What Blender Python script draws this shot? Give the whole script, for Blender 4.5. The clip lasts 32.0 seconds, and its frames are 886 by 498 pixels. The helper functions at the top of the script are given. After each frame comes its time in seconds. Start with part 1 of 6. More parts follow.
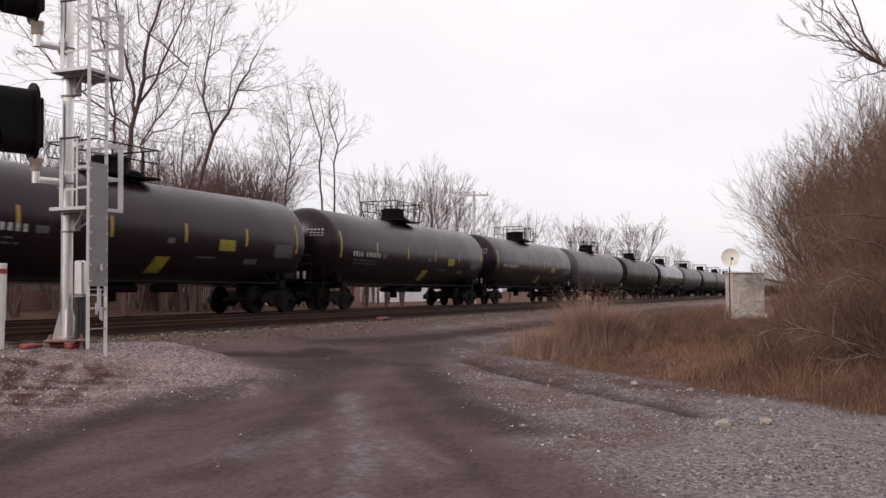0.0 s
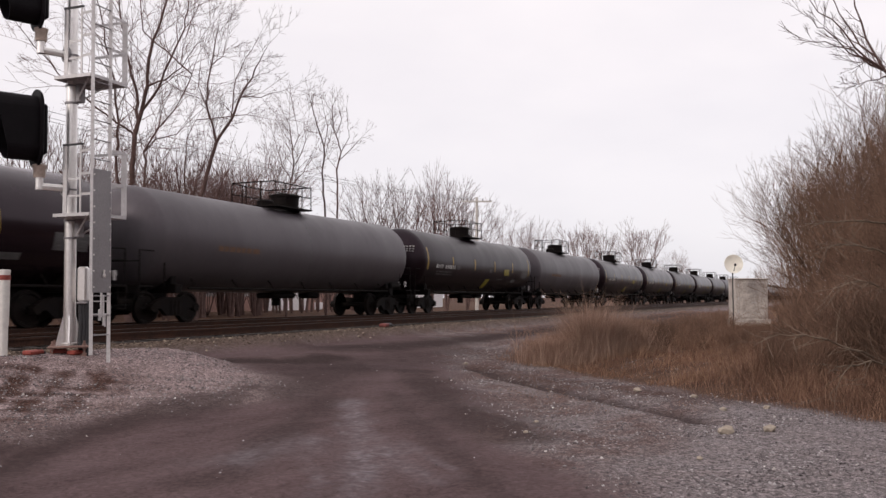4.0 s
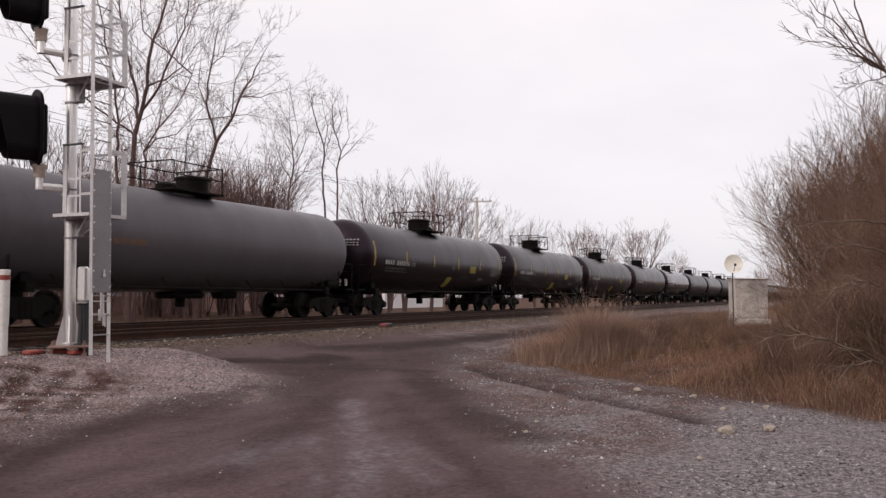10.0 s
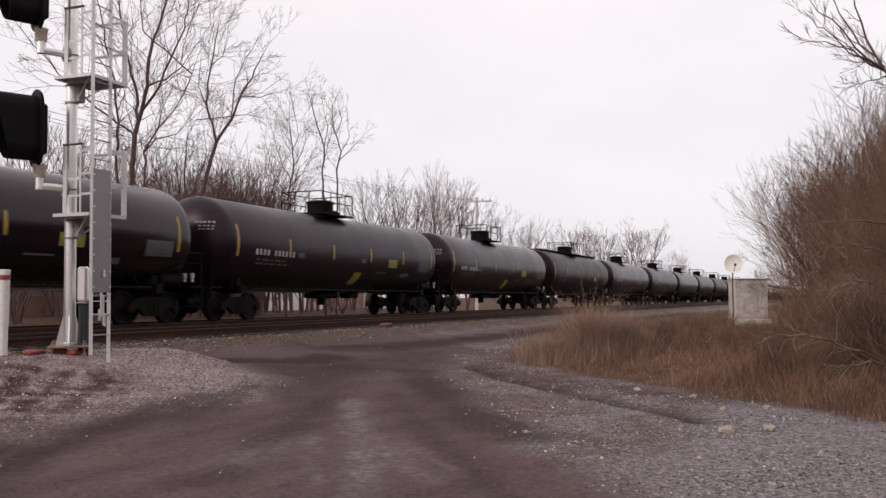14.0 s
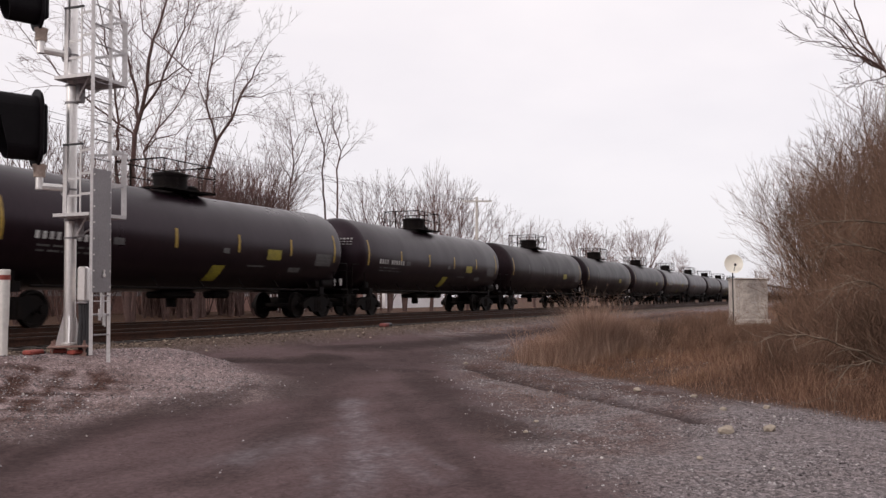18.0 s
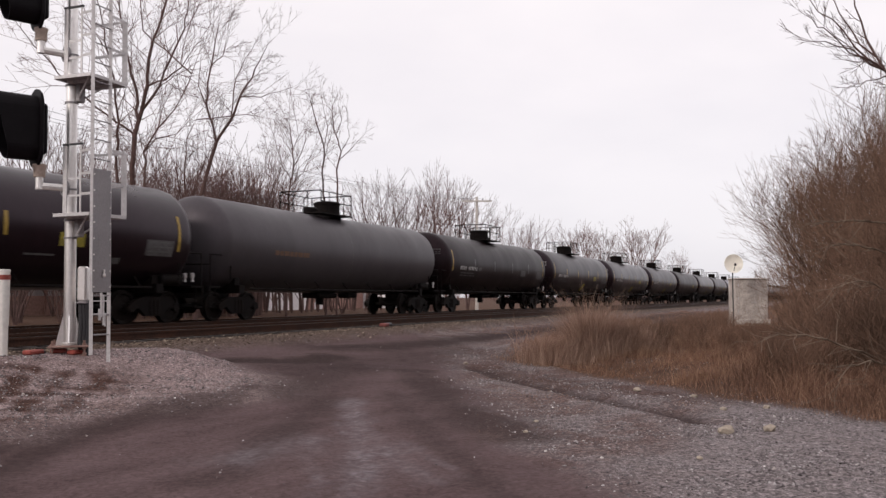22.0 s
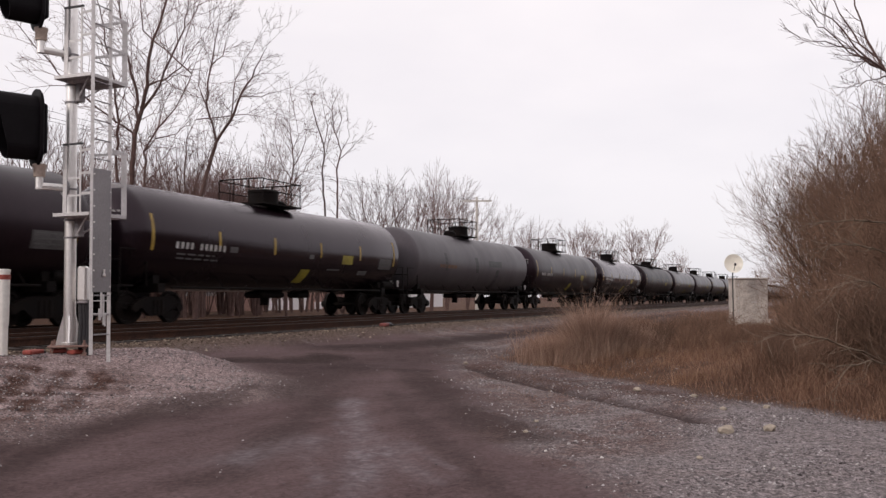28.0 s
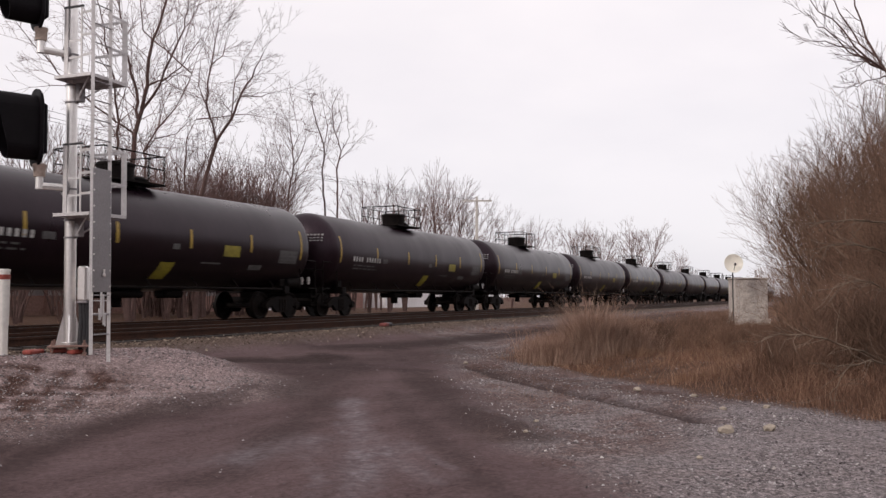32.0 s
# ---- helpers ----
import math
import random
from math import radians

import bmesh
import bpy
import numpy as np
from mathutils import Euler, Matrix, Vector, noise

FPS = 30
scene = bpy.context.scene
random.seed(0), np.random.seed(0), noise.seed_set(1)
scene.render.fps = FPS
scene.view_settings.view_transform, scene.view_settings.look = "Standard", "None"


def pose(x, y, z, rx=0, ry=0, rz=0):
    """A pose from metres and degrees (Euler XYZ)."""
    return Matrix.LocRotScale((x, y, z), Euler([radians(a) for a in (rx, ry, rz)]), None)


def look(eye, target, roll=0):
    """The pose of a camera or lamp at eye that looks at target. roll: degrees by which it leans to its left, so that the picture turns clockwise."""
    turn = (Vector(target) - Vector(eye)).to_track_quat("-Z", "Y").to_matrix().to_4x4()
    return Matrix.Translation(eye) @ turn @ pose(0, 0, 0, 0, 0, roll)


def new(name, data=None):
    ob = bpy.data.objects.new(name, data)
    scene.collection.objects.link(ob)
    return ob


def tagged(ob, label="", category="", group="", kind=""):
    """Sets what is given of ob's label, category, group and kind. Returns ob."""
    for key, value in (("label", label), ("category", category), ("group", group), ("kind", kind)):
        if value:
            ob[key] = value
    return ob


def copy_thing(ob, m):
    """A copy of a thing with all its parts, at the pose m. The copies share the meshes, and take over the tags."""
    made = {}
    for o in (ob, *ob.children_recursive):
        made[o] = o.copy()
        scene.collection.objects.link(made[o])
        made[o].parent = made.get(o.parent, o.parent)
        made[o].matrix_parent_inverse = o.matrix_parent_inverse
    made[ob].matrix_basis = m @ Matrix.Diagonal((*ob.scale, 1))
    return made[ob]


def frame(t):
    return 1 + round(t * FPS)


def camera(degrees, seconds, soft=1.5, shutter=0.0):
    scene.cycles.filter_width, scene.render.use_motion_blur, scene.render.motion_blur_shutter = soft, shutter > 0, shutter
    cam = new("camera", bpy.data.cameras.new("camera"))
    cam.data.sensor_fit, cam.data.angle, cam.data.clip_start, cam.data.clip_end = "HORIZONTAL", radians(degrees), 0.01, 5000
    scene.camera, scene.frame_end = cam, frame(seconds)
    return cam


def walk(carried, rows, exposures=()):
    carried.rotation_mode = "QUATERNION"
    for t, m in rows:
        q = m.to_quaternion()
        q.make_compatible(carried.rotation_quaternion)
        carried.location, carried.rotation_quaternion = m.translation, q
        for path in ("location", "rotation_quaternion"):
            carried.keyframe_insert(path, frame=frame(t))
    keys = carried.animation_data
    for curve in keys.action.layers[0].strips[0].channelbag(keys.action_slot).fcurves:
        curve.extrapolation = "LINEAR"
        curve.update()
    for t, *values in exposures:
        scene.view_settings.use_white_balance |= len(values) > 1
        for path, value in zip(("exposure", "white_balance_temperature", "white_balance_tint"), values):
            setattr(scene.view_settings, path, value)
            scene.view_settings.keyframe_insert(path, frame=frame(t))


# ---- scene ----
# Camera: stands on a tripod beside a double-track line, small settling tilt in the first seconds.
cam = camera(52.5, 32.0, soft=1.42, shutter=0.12)
FOCAL = 784 / math.tan(radians(26.25))
TURN = 23.64           # angle between the line of sight and the line of the track
EYE = Vector((0, 0, 1.50))
RAIL = 0.76            # rail top
TRAIN_Y = 18.75        # centre of the far track
NEAR_Y = 14.65         # centre of the near track


def aim(right, down, tilt=3.10):
    """Pose with the view turned by small offsets, in 1/FOCAL."""
    a = radians(TURN) - right / FOCAL
    b = radians(tilt) - down / FOCAL
    d = Vector((math.cos(a) * math.cos(b), math.sin(a) * math.cos(b), math.sin(b)))
    return look(EYE, EYE + d * 10, 0.0)


walk(cam, [(0, aim(5, 11)), (0.5, aim(3, 7)), (1.0, aim(0.6, 4)), (1.5, aim(0, 1.8)), (2.0, aim(0, 1.0)),
           (2.5, aim(0, 0)), (3.5, aim(0, 0)), (16, aim(0, 0.2)), (32, aim(0, 1.0))], [(0, 0.27, 6600, 15), (2.0, 0.22, 6600, 15), (4, 0.2, 6600, 15), (32, 0.2, 6600, 15)])

# World: bright overcast, thin cloud over a pale sky; a weak wide sun from behind on the viewer's left.
SUN_EL, SUN_AZ = 28.0, 155.0      # elevation; direction towards the sun, counter-clockwise from +x
world = bpy.data.worlds.new("overcast_sky")
scene.world = world
world.use_nodes = True
wt = world.node_tree
wt.nodes.clear()
w_out = wt.nodes.new("ShaderNodeOutputWorld")
w_bg = wt.nodes.new("ShaderNodeBackground")
w_sky = wt.nodes.new("ShaderNodeTexSky")
w_sky.sky_type = "NISHITA"
w_sky.sun_disc = False
w_sky.sun_elevation = radians(SUN_EL)
w_sky.sun_rotation = radians(90 - SUN_AZ)
w_dim = wt.nodes.new("ShaderNodeMix")
w_dim.data_type = "RGBA"
w_dim.blend_type = "MULTIPLY"
w_dim.inputs["Factor"].default_value = 1.0
w_dim.inputs["B"].default_value = (0.10, 0.10, 0.10, 1)
w_co = wt.nodes.new("ShaderNodeTexCoord")
w_map = wt.nodes.new("ShaderNodeMapping")
w_map.inputs["Scale"].default_value = (1.0, 1.0, 2.6)
w_no = wt.nodes.new("ShaderNodeTexNoise")
w_no.inputs["Scale"].default_value = 2.6
w_no.inputs["Detail"].default_value = 5.0
w_no.inputs["Roughness"].default_value = 0.5
w_ramp = wt.nodes.new("ShaderNodeValToRGB")
w_ramp.color_ramp.elements[0].position = 0.32
w_ramp.color_ramp.elements[0].color = (0.82, 0.805, 0.822, 1)
w_ramp.color_ramp.elements[1].position = 0.62
w_ramp.color_ramp.elements[1].color = (0.910, 0.886, 0.888, 1)
w_mix = wt.nodes.new("ShaderNodeMix")
w_mix.data_type = "RGBA"
w_mix.inputs["Factor"].default_value = 0.93
wt.links.new(w_sky.outputs[0], w_dim.inputs["A"])
wt.links.new(w_co.outputs["Generated"], w_map.inputs["Vector"])
wt.links.new(w_map.outputs[0], w_no.inputs["Vector"])
wt.links.new(w_no.outputs["Fac"], w_ramp.inputs[0])
wt.links.new(w_dim.outputs["Result"], w_mix.inputs["A"])
wt.links.new(w_ramp.outputs[0], w_mix.inputs["B"])
w_sep = wt.nodes.new("ShaderNodeSeparateXYZ")
w_high = wt.nodes.new("ShaderNodeValToRGB")
w_high.color_ramp.elements[0].position, w_high.color_ramp.elements[0].color = 0.02, (0.84, 0.865, 0.895, 1)
w_high.color_ramp.elements[1].position, w_high.color_ramp.elements[1].color = 0.26, (1, 1, 1, 1)
w_tone = wt.nodes.new("ShaderNodeMix")
w_tone.data_type, w_tone.blend_type = "RGBA", "MULTIPLY"
w_tone.inputs["Factor"].default_value = 1.0
wt.links.new(w_co.outputs["Generated"], w_sep.inputs[0])
wt.links.new(w_sep.outputs["Z"], w_high.inputs[0])
wt.links.new(w_mix.outputs["Result"], w_tone.inputs["A"])
wt.links.new(w_high.outputs[0], w_tone.inputs["B"])
wt.links.new(w_tone.outputs["Result"], w_bg.inputs["Color"])
w_bg.inputs["Strength"].default_value = 1.0
wt.links.new(w_bg.outputs[0], w_out.inputs[0])

sun = new("sun", bpy.data.lights.new("sun", "SUN"))
sun.data.energy = 1.2
sun.data.angle = radians(10)
sun.data.color = (1.0, 0.94, 0.86)
_sd = Vector((math.cos(radians(SUN_AZ)) * math.cos(radians(SUN_EL)), math.sin(radians(SUN_AZ)) * math.cos(radians(SUN_EL)),
              math.sin(radians(SUN_EL))))
sun.matrix_world = look(_sd * 100, (0, 0, 0))


# ---- materials ----
def mat(name, color, rough=0.7, metal=0.0, var=0.25, scale=4.0, fine=40.0, bump=0.15, tint=None, rand=0.0, streak=False,
        stretch=(1, 1, 1), spec=0.5):
    """A surface with two scales of variation, a second tint in patches, and fine relief."""
    m = bpy.data.materials.new(name)
    m.use_nodes = True
    nt = m.node_tree
    b = nt.nodes["Principled BSDF"]
    b.inputs["Roughness"].default_value = rough
    b.inputs["Metallic"].default_value = metal
    b.inputs["Specular IOR Level"].default_value = spec
    co = nt.nodes.new("ShaderNodeTexCoord")
    mp = nt.nodes.new("ShaderNodeMapping")
    mp.inputs["Scale"].default_value = stretch
    nt.links.new(co.outputs["Object"], mp.inputs["Vector"])
    n1 = nt.nodes.new("ShaderNodeTexNoise")
    n1.inputs["Scale"].default_value = scale
    n1.inputs["Detail"].default_value = 6
    n2 = nt.nodes.new("ShaderNodeTexNoise")
    n2.inputs["Scale"].default_value = fine
    n2.inputs["Detail"].default_value = 3
    for n in (n1, n2):
        nt.links.new(mp.outputs[0], n.inputs["Vector"])
    c2 = tint or tuple(c * (1 - var) for c in color)
    mix = nt.nodes.new("ShaderNodeMix")
    mix.data_type = "RGBA"
    mix.inputs["A"].default_value = (*color, 1)
    mix.inputs["B"].default_value = (*c2, 1)
    ramp = nt.nodes.new("ShaderNodeMapRange")
    ramp.inputs["From Min"].default_value = 0.38
    ramp.inputs["From Max"].default_value = 0.68
    nt.links.new(n1.outputs["Fac"], ramp.inputs["Value"])
    nt.links.new(ramp.outputs[0], mix.inputs["Factor"])
    hsv = nt.nodes.new("ShaderNodeHueSaturation")
    vr = nt.nodes.new("ShaderNodeMapRange")
    vr.inputs["From Min"].default_value = 0.3
    vr.inputs["From Max"].default_value = 0.7
    vr.inputs["To Min"].default_value = 1 - var * 0.8
    vr.inputs["To Max"].default_value = 1 + var * 0.8
    nt.links.new(n2.outputs["Fac"], vr.inputs["Value"])
    last = vr.outputs[0]
    if rand:
        oi = nt.nodes.new("ShaderNodeObjectInfo")
        rr = nt.nodes.new("ShaderNodeMapRange")
        rr.inputs["To Min"].default_value = 1 - rand
        rr.inputs["To Max"].default_value = 1 + rand
        nt.links.new(oi.outputs["Random"], rr.inputs["Value"])
        mu = nt.nodes.new("ShaderNodeMath")
        mu.operation = "MULTIPLY"
        nt.links.new(last, mu.inputs[0])
        nt.links.new(rr.outputs[0], mu.inputs[1])
        last = mu.outputs[0]
    nt.links.new(last, hsv.inputs["Value"])
    nt.links.new(mix.outputs["Result"], hsv.inputs["Color"])
    nt.links.new(hsv.outputs[0], b.inputs["Base Color"])
    rg = nt.nodes.new("ShaderNodeMapRange")
    rg.inputs["To Min"].default_value = max(0.05, rough - 0.12)
    rg.inputs["To Max"].default_value = min(1.0, rough + 0.12)
    nt.links.new(n1.outputs["Fac"], rg.inputs["Value"])
    nt.links.new(rg.outputs[0], b.inputs["Roughness"])
    if bump:
        bp = nt.nodes.new("ShaderNodeBump")
        bp.inputs["Strength"].default_value = bump
        bp.inputs["Distance"].default_value = 0.02
        nt.links.new(n2.outputs["Fac"], bp.inputs["Height"])
        nt.links.new(bp.outputs[0], b.inputs["Normal"])
    return m


def island_mat(name, c1, c2, c3, rough=0.9, spec=0.3):
    """Loose small pieces, each island with a tone of its own."""
    m = bpy.data.materials.new(name)
    m.use_nodes = True
    nt = m.node_tree
    b = nt.nodes["Principled BSDF"]
    b.inputs["Roughness"].default_value = rough
    b.inputs["Specular IOR Level"].default_value = spec
    g = nt.nodes.new("ShaderNodeNewGeometry")
    r = nt.nodes.new("ShaderNodeValToRGB")
    r.color_ramp.elements[0].color = (*c1, 1)
    r.color_ramp.elements[1].color = (*c3, 1)
    e = r.color_ramp.elements.new(0.6)
    e.color = (*c2, 1)
    nt.links.new(g.outputs["Random Per Island"], r.inputs[0])
    co = nt.nodes.new("ShaderNodeTexCoord")
    n = nt.nodes.new("ShaderNodeTexNoise")
    n.inputs["Scale"].default_value = 0.6
    n.inputs["Detail"].default_value = 4
    nt.links.new(co.outputs["Object"], n.inputs["Vector"])
    h = nt.nodes.new("ShaderNodeHueSaturation")
    v = nt.nodes.new("ShaderNodeMapRange")
    v.inputs["From Min"].default_value = 0.3
    v.inputs["From Max"].default_value = 0.7
    v.inputs["To Min"].default_value = 0.75
    v.inputs["To Max"].default_value = 1.2
    nt.links.new(n.outputs["Fac"], v.inputs["Value"])
    nt.links.new(v.outputs[0], h.inputs["Value"])
    nt.links.new(r.outputs[0], h.inputs["Color"])
    nt.links.new(h.outputs[0], b.inputs["Base Color"])
    return m


def tank_mat(name, color, tint, rough, var=0.3, coat=0.0, spec=0.4, shine=(1.0, 0.80, 0.92)):
    """Painted tank: road grime in streaks that run down, dust, faint dents."""
    m = mat(name, color, rough, 0.0, var, 0.9, 9.0, 0.05, tint, rand=0.3, stretch=(1.0, 1.0, 0.35), spec=spec)
    m.node_tree.nodes["Principled BSDF"].inputs["Specular Tint"].default_value = (*shine, 1)
    if coat:
        b = m.node_tree.nodes["Principled BSDF"]
        b.inputs["Coat Weight"].default_value = coat
        b.inputs["Coat Roughness"].default_value = 0.12
        b.inputs["Coat Tint"].default_value = (1.0, 0.84, 0.93, 1)
    return m


M = {}
M["black"] = tank_mat("black_tank_paint", (0.0118, 0.0060, 0.0086), (0.0083, 0.0042, 0.0060), 0.31, spec=0.30)
M["matt"] = tank_mat("dull_black_tank_paint", (0.0126, 0.0064, 0.0090), (0.0090, 0.0045, 0.0064), 0.35, spec=0.28)
M["gloss"] = tank_mat("glossy_black_tank_paint", (0.0098, 0.0058, 0.0076), (0.0068, 0.0040, 0.0053), 0.24, coat=0.18, spec=0.26)
M["brown"] = tank_mat("rusty_black_tank_paint", (0.0120, 0.0068, 0.0076), (0.0082, 0.0046, 0.0052), 0.38, 0.4, spec=0.15)
M["grey"] = tank_mat("grey_tank_paint", (0.070, 0.0625, 0.0680), (0.060, 0.053, 0.0580), 0.42, 0.08, spec=0.30, shine=(1.0, 0.88, 0.97))
M["silver"] = tank_mat("light_grey_tank_paint", (0.21, 0.205, 0.215), (0.15, 0.145, 0.15), 0.5)
M["under"] = mat("sooty_steel", (0.0050, 0.0035, 0.0037), 0.7, 0.0, 0.4, 3, 30, 0.3, (0.009, 0.006, 0.005), spec=0.10)
M["wheel"] = mat("wheel_steel", (0.0060, 0.0043, 0.0040), 0.6, 0.0, 0.3, 4, 25, 0.1, (0.011, 0.007, 0.006), spec=0.12)
M["yellow"] = mat("yellow_reflector", (0.34, 0.22, 0.03), 0.5, 0, 0.3, 3, 20, 0.05, (0.20, 0.13, 0.03))
M["placard"] = mat("yellow_stencil_paint", (0.30, 0.25, 0.025), 0.5, 0, 0.3, 3, 20, 0.05, (0.20, 0.165, 0.03))
M["white_mark"] = mat("white_stencil_paint", (0.50, 0.49, 0.48), 0.6, 0, 0.3, 5, 25, 0.05)
M["dim_mark"] = mat("faded_stencil_paint", (0.10, 0.097, 0.097), 0.6, 0, 0.3, 5, 25, 0.05)
M["panel"] = mat("grey_data_panel", (0.085, 0.080, 0.082), 0.6, 0, 0.3, 6, 30, 0.05)
M["patch"] = mat("black_patch_paint", (0.02, 0.019, 0.02), 0.5, 0, 0.3, 4, 20, 0.05)
M["rust_mark"] = mat("rust_brown_stencil", (0.16, 0.085, 0.05), 0.7, 0, 0.3, 4, 20, 0.05)
M["lens"] = mat("valve_cap", (0.50, 0.47, 0.47), 0.4, 0.2, 0.2, 5, 20, 0.05)
M["rail"] = mat("rail_steel", (0.040, 0.020, 0.014), 0.75, 0.0, 0.3, 3, 20, 0.2, (0.065, 0.030, 0.019), spec=0.2)
M["railtop"] = mat("rail_running_face", (0.13, 0.11, 0.105), 0.4, 0.9, 0.1, 2, 20, 0.02)
M["tie"] = mat("weathered_tie_wood", (0.030, 0.021, 0.018), 0.9, 0, 0.3, 3, 20, 0.4, (0.020, 0.015, 0.013), rand=0.25, stretch=(4, 0.5, 4))
M["alu"] = mat("galvanised_mast", (0.86, 0.83, 0.81), 0.34, 0.75, 0.06, 1.2, 18, 0.015)
M["galv"] = mat("galvanised_steel", (0.56, 0.54, 0.545), 0.5, 0.2, 0.15, 3, 30, 0.05)
M["guard"] = mat("grey_sheet_metal", (0.27, 0.255, 0.265), 0.5, 0.3, 0.12, 2, 30, 0.04)
M["hood"] = mat("black_signal_hood", (0.006, 0.0045, 0.006), 0.6, 0, 0.2, 3, 20, 0.05, spec=0.12)
M["plate"] = mat("rusty_base_plate", (0.30, 0.19, 0.16), 0.8, 0.1, 0.3, 6, 30, 0.2, (0.17, 0.10, 0.085))
M["collar"] = mat("tan_cast_collar", (0.42, 0.33, 0.28), 0.6, 0.2, 0.2, 5, 30, 0.1)
M["deck"] = mat("galvanised_deck", (0.40, 0.37, 0.37), 0.55, 0.3, 0.2, 5, 40, 0.1)
M["dark"] = mat("dark_steel", (0.035, 0.034, 0.038), 0.6, 0.2, 0.2, 3, 30, 0.1)
M["white"] = mat("white_plastic_post", (0.72, 0.70, 0.66), 0.5, 0, 0.08, 3, 20, 0.03)
M["red"] = mat("orange_red_paint", (0.27, 0.048, 0.034), 0.6, 0, 0.2, 5, 30, 0.1)
M["dull_red"] = mat("dull_red_paint", (0.17, 0.040, 0.034), 0.7, 0, 0.3, 5, 30, 0.1)
M["bark"] = mat("grey_brown_bark", (0.135, 0.085, 0.076), 0.9, 0, 0.3, 2, 20, 0.4, (0.09, 0.057, 0.051), rand=0.2, spec=0.2)
M["twig"] = mat("bare_twigs", (0.16, 0.098, 0.090), 0.9, 0, 0.3, 0.5, 8, 0.0, (0.11, 0.067, 0.062), rand=0.2, spec=0.2)
# twig colour lightened to stand in for haze before the distant trees
M["hazed_twig"] = mat("hazed_far_twigs", (0.22, 0.145, 0.13), 0.9, 0, 0.3, 0.5, 8, 0.0, (0.16, 0.105, 0.095), rand=0.15, spec=0.2)
M["shrub"] = mat("brown_shrub_twigs", (0.172, 0.105, 0.074), 0.9, 0, 0.4, 0.5, 8, 0.0, (0.095, 0.055, 0.040), rand=0.42, spec=0.2)
M["pale_twig"] = mat("pale_bare_branch", (0.20, 0.148, 0.112), 0.85, 0, 0.25, 2, 20, 0.2, rand=0.1, spec=0.2)
M["brick"] = mat("red_brown_brick", (0.36, 0.215, 0.180), 0.9, 0, 0.3, 0.25, 6, 0.2, (0.27, 0.150, 0.125))
M["siding"] = mat("pale_grey_siding", (0.42, 0.40, 0.40), 0.7, 0, 0.15, 0.3, 8, 0.1)
M["whitewall"] = mat("white_metal_wall", (0.84, 0.81, 0.82), 0.6, 0, 0.1, 0.3, 6, 0.05)
M["cabinet"] = mat("mottled_grey_cabinet", (0.52, 0.47, 0.43), 0.7, 0, 0.3, 2.2, 12, 0.1, (0.34, 0.29, 0.26))
M["dish"] = mat("white_dish", (0.93, 0.89, 0.79), 0.45, 0, 0.05, 3, 20, 0.02)
M["pole"] = mat("weathered_pole_wood", (0.62, 0.57, 0.53), 0.9, 0, 0.2, 2, 20, 0.2)
M["grass"] = island_mat("dry_grass_blades", (0.128, 0.064, 0.044), (0.222, 0.122, 0.080), (0.36, 0.23, 0.150))
M["russet"] = island_mat("russet_dead_grass", (0.098, 0.050, 0.035), (0.190, 0.103, 0.069), (0.33, 0.205, 0.138))
M["feather"] = island_mat("pale_feathery_grass", (0.20, 0.115, 0.085), (0.31, 0.20, 0.15), (0.44, 0.31, 0.24))
M["stone"] = island_mat("gravel_stones", (0.058, 0.048, 0.050), (0.148, 0.128, 0.132), (0.45, 0.42, 0.42))
M["chip"] = island_mat("pale_stone_chips", (0.30, 0.26, 0.245), (0.46, 0.42, 0.40), (0.70, 0.67, 0.65))
M["ballast"] = island_mat("ballast_stones", (0.038, 0.025, 0.020), (0.115, 0.082, 0.064), (0.33, 0.27, 0.21))
M["rock"] = mat("pale_rock", (0.34, 0.285, 0.23), 0.85, 0, 0.2, 6, 30, 0.4)


# ---- mesh helpers ----
def add_box(bm, cx, cy, cz, sx, sy, sz, rot=None, bevel=0.0):
    m = Matrix.Translation((cx, cy, cz))
    if rot:
        m = m @ rot
    r = bmesh.ops.create_cube(bm, size=1.0, matrix=m @ Matrix.Diagonal((sx, sy, sz, 1)))
    if bevel:
        es = list({e for v in r["verts"] for e in v.link_edges})
        bmesh.ops.bevel(bm, geom=es, offset=bevel, segments=1, affect="EDGES")
    return bm


def add_rod(bm, p0, p1, r0, r1=None, n=6, cap=True):
    p0, p1 = Vector(p0), Vector(p1)
    d = p1 - p0
    q = d.to_track_quat("Z", "Y").to_matrix().to_4x4()
    bmesh.ops.create_cone(bm, cap_ends=cap, segments=n, radius1=r0, radius2=r0 if r1 is None else r1, depth=d.length,
                          matrix=Matrix.Translation((p0 + p1) / 2) @ q)
    return bm


def lathe(bm, prof, n=32, axis="X", start=0.0, sweep=2 * math.pi):
    """Turns (along, radius) pairs about an axis."""
    full = abs(sweep - 2 * math.pi) < 1e-6
    rings = []
    for a, r in prof:
        ring = []
        for k in range(n if full else n + 1):
            t = start + sweep * k / n
            c, s = r * math.cos(t), r * math.sin(t)
            ring.append(bm.verts.new({"X": (a, c, s), "Y": (c, a, s), "Z": (c, s, a)}[axis]))
        rings.append(ring)
    for r0, r1 in zip(rings, rings[1:]):
        m = len(r0)
        for k in range(m if full else m - 1):
            bm.faces.new((r0[k], r0[(k + 1) % m], r1[(k + 1) % m], r1[k]))
    bmesh.ops.remove_doubles(bm, verts=bm.verts, dist=1e-5)
    bmesh.ops.recalc_face_normals(bm, faces=bm.faces)
    return bm


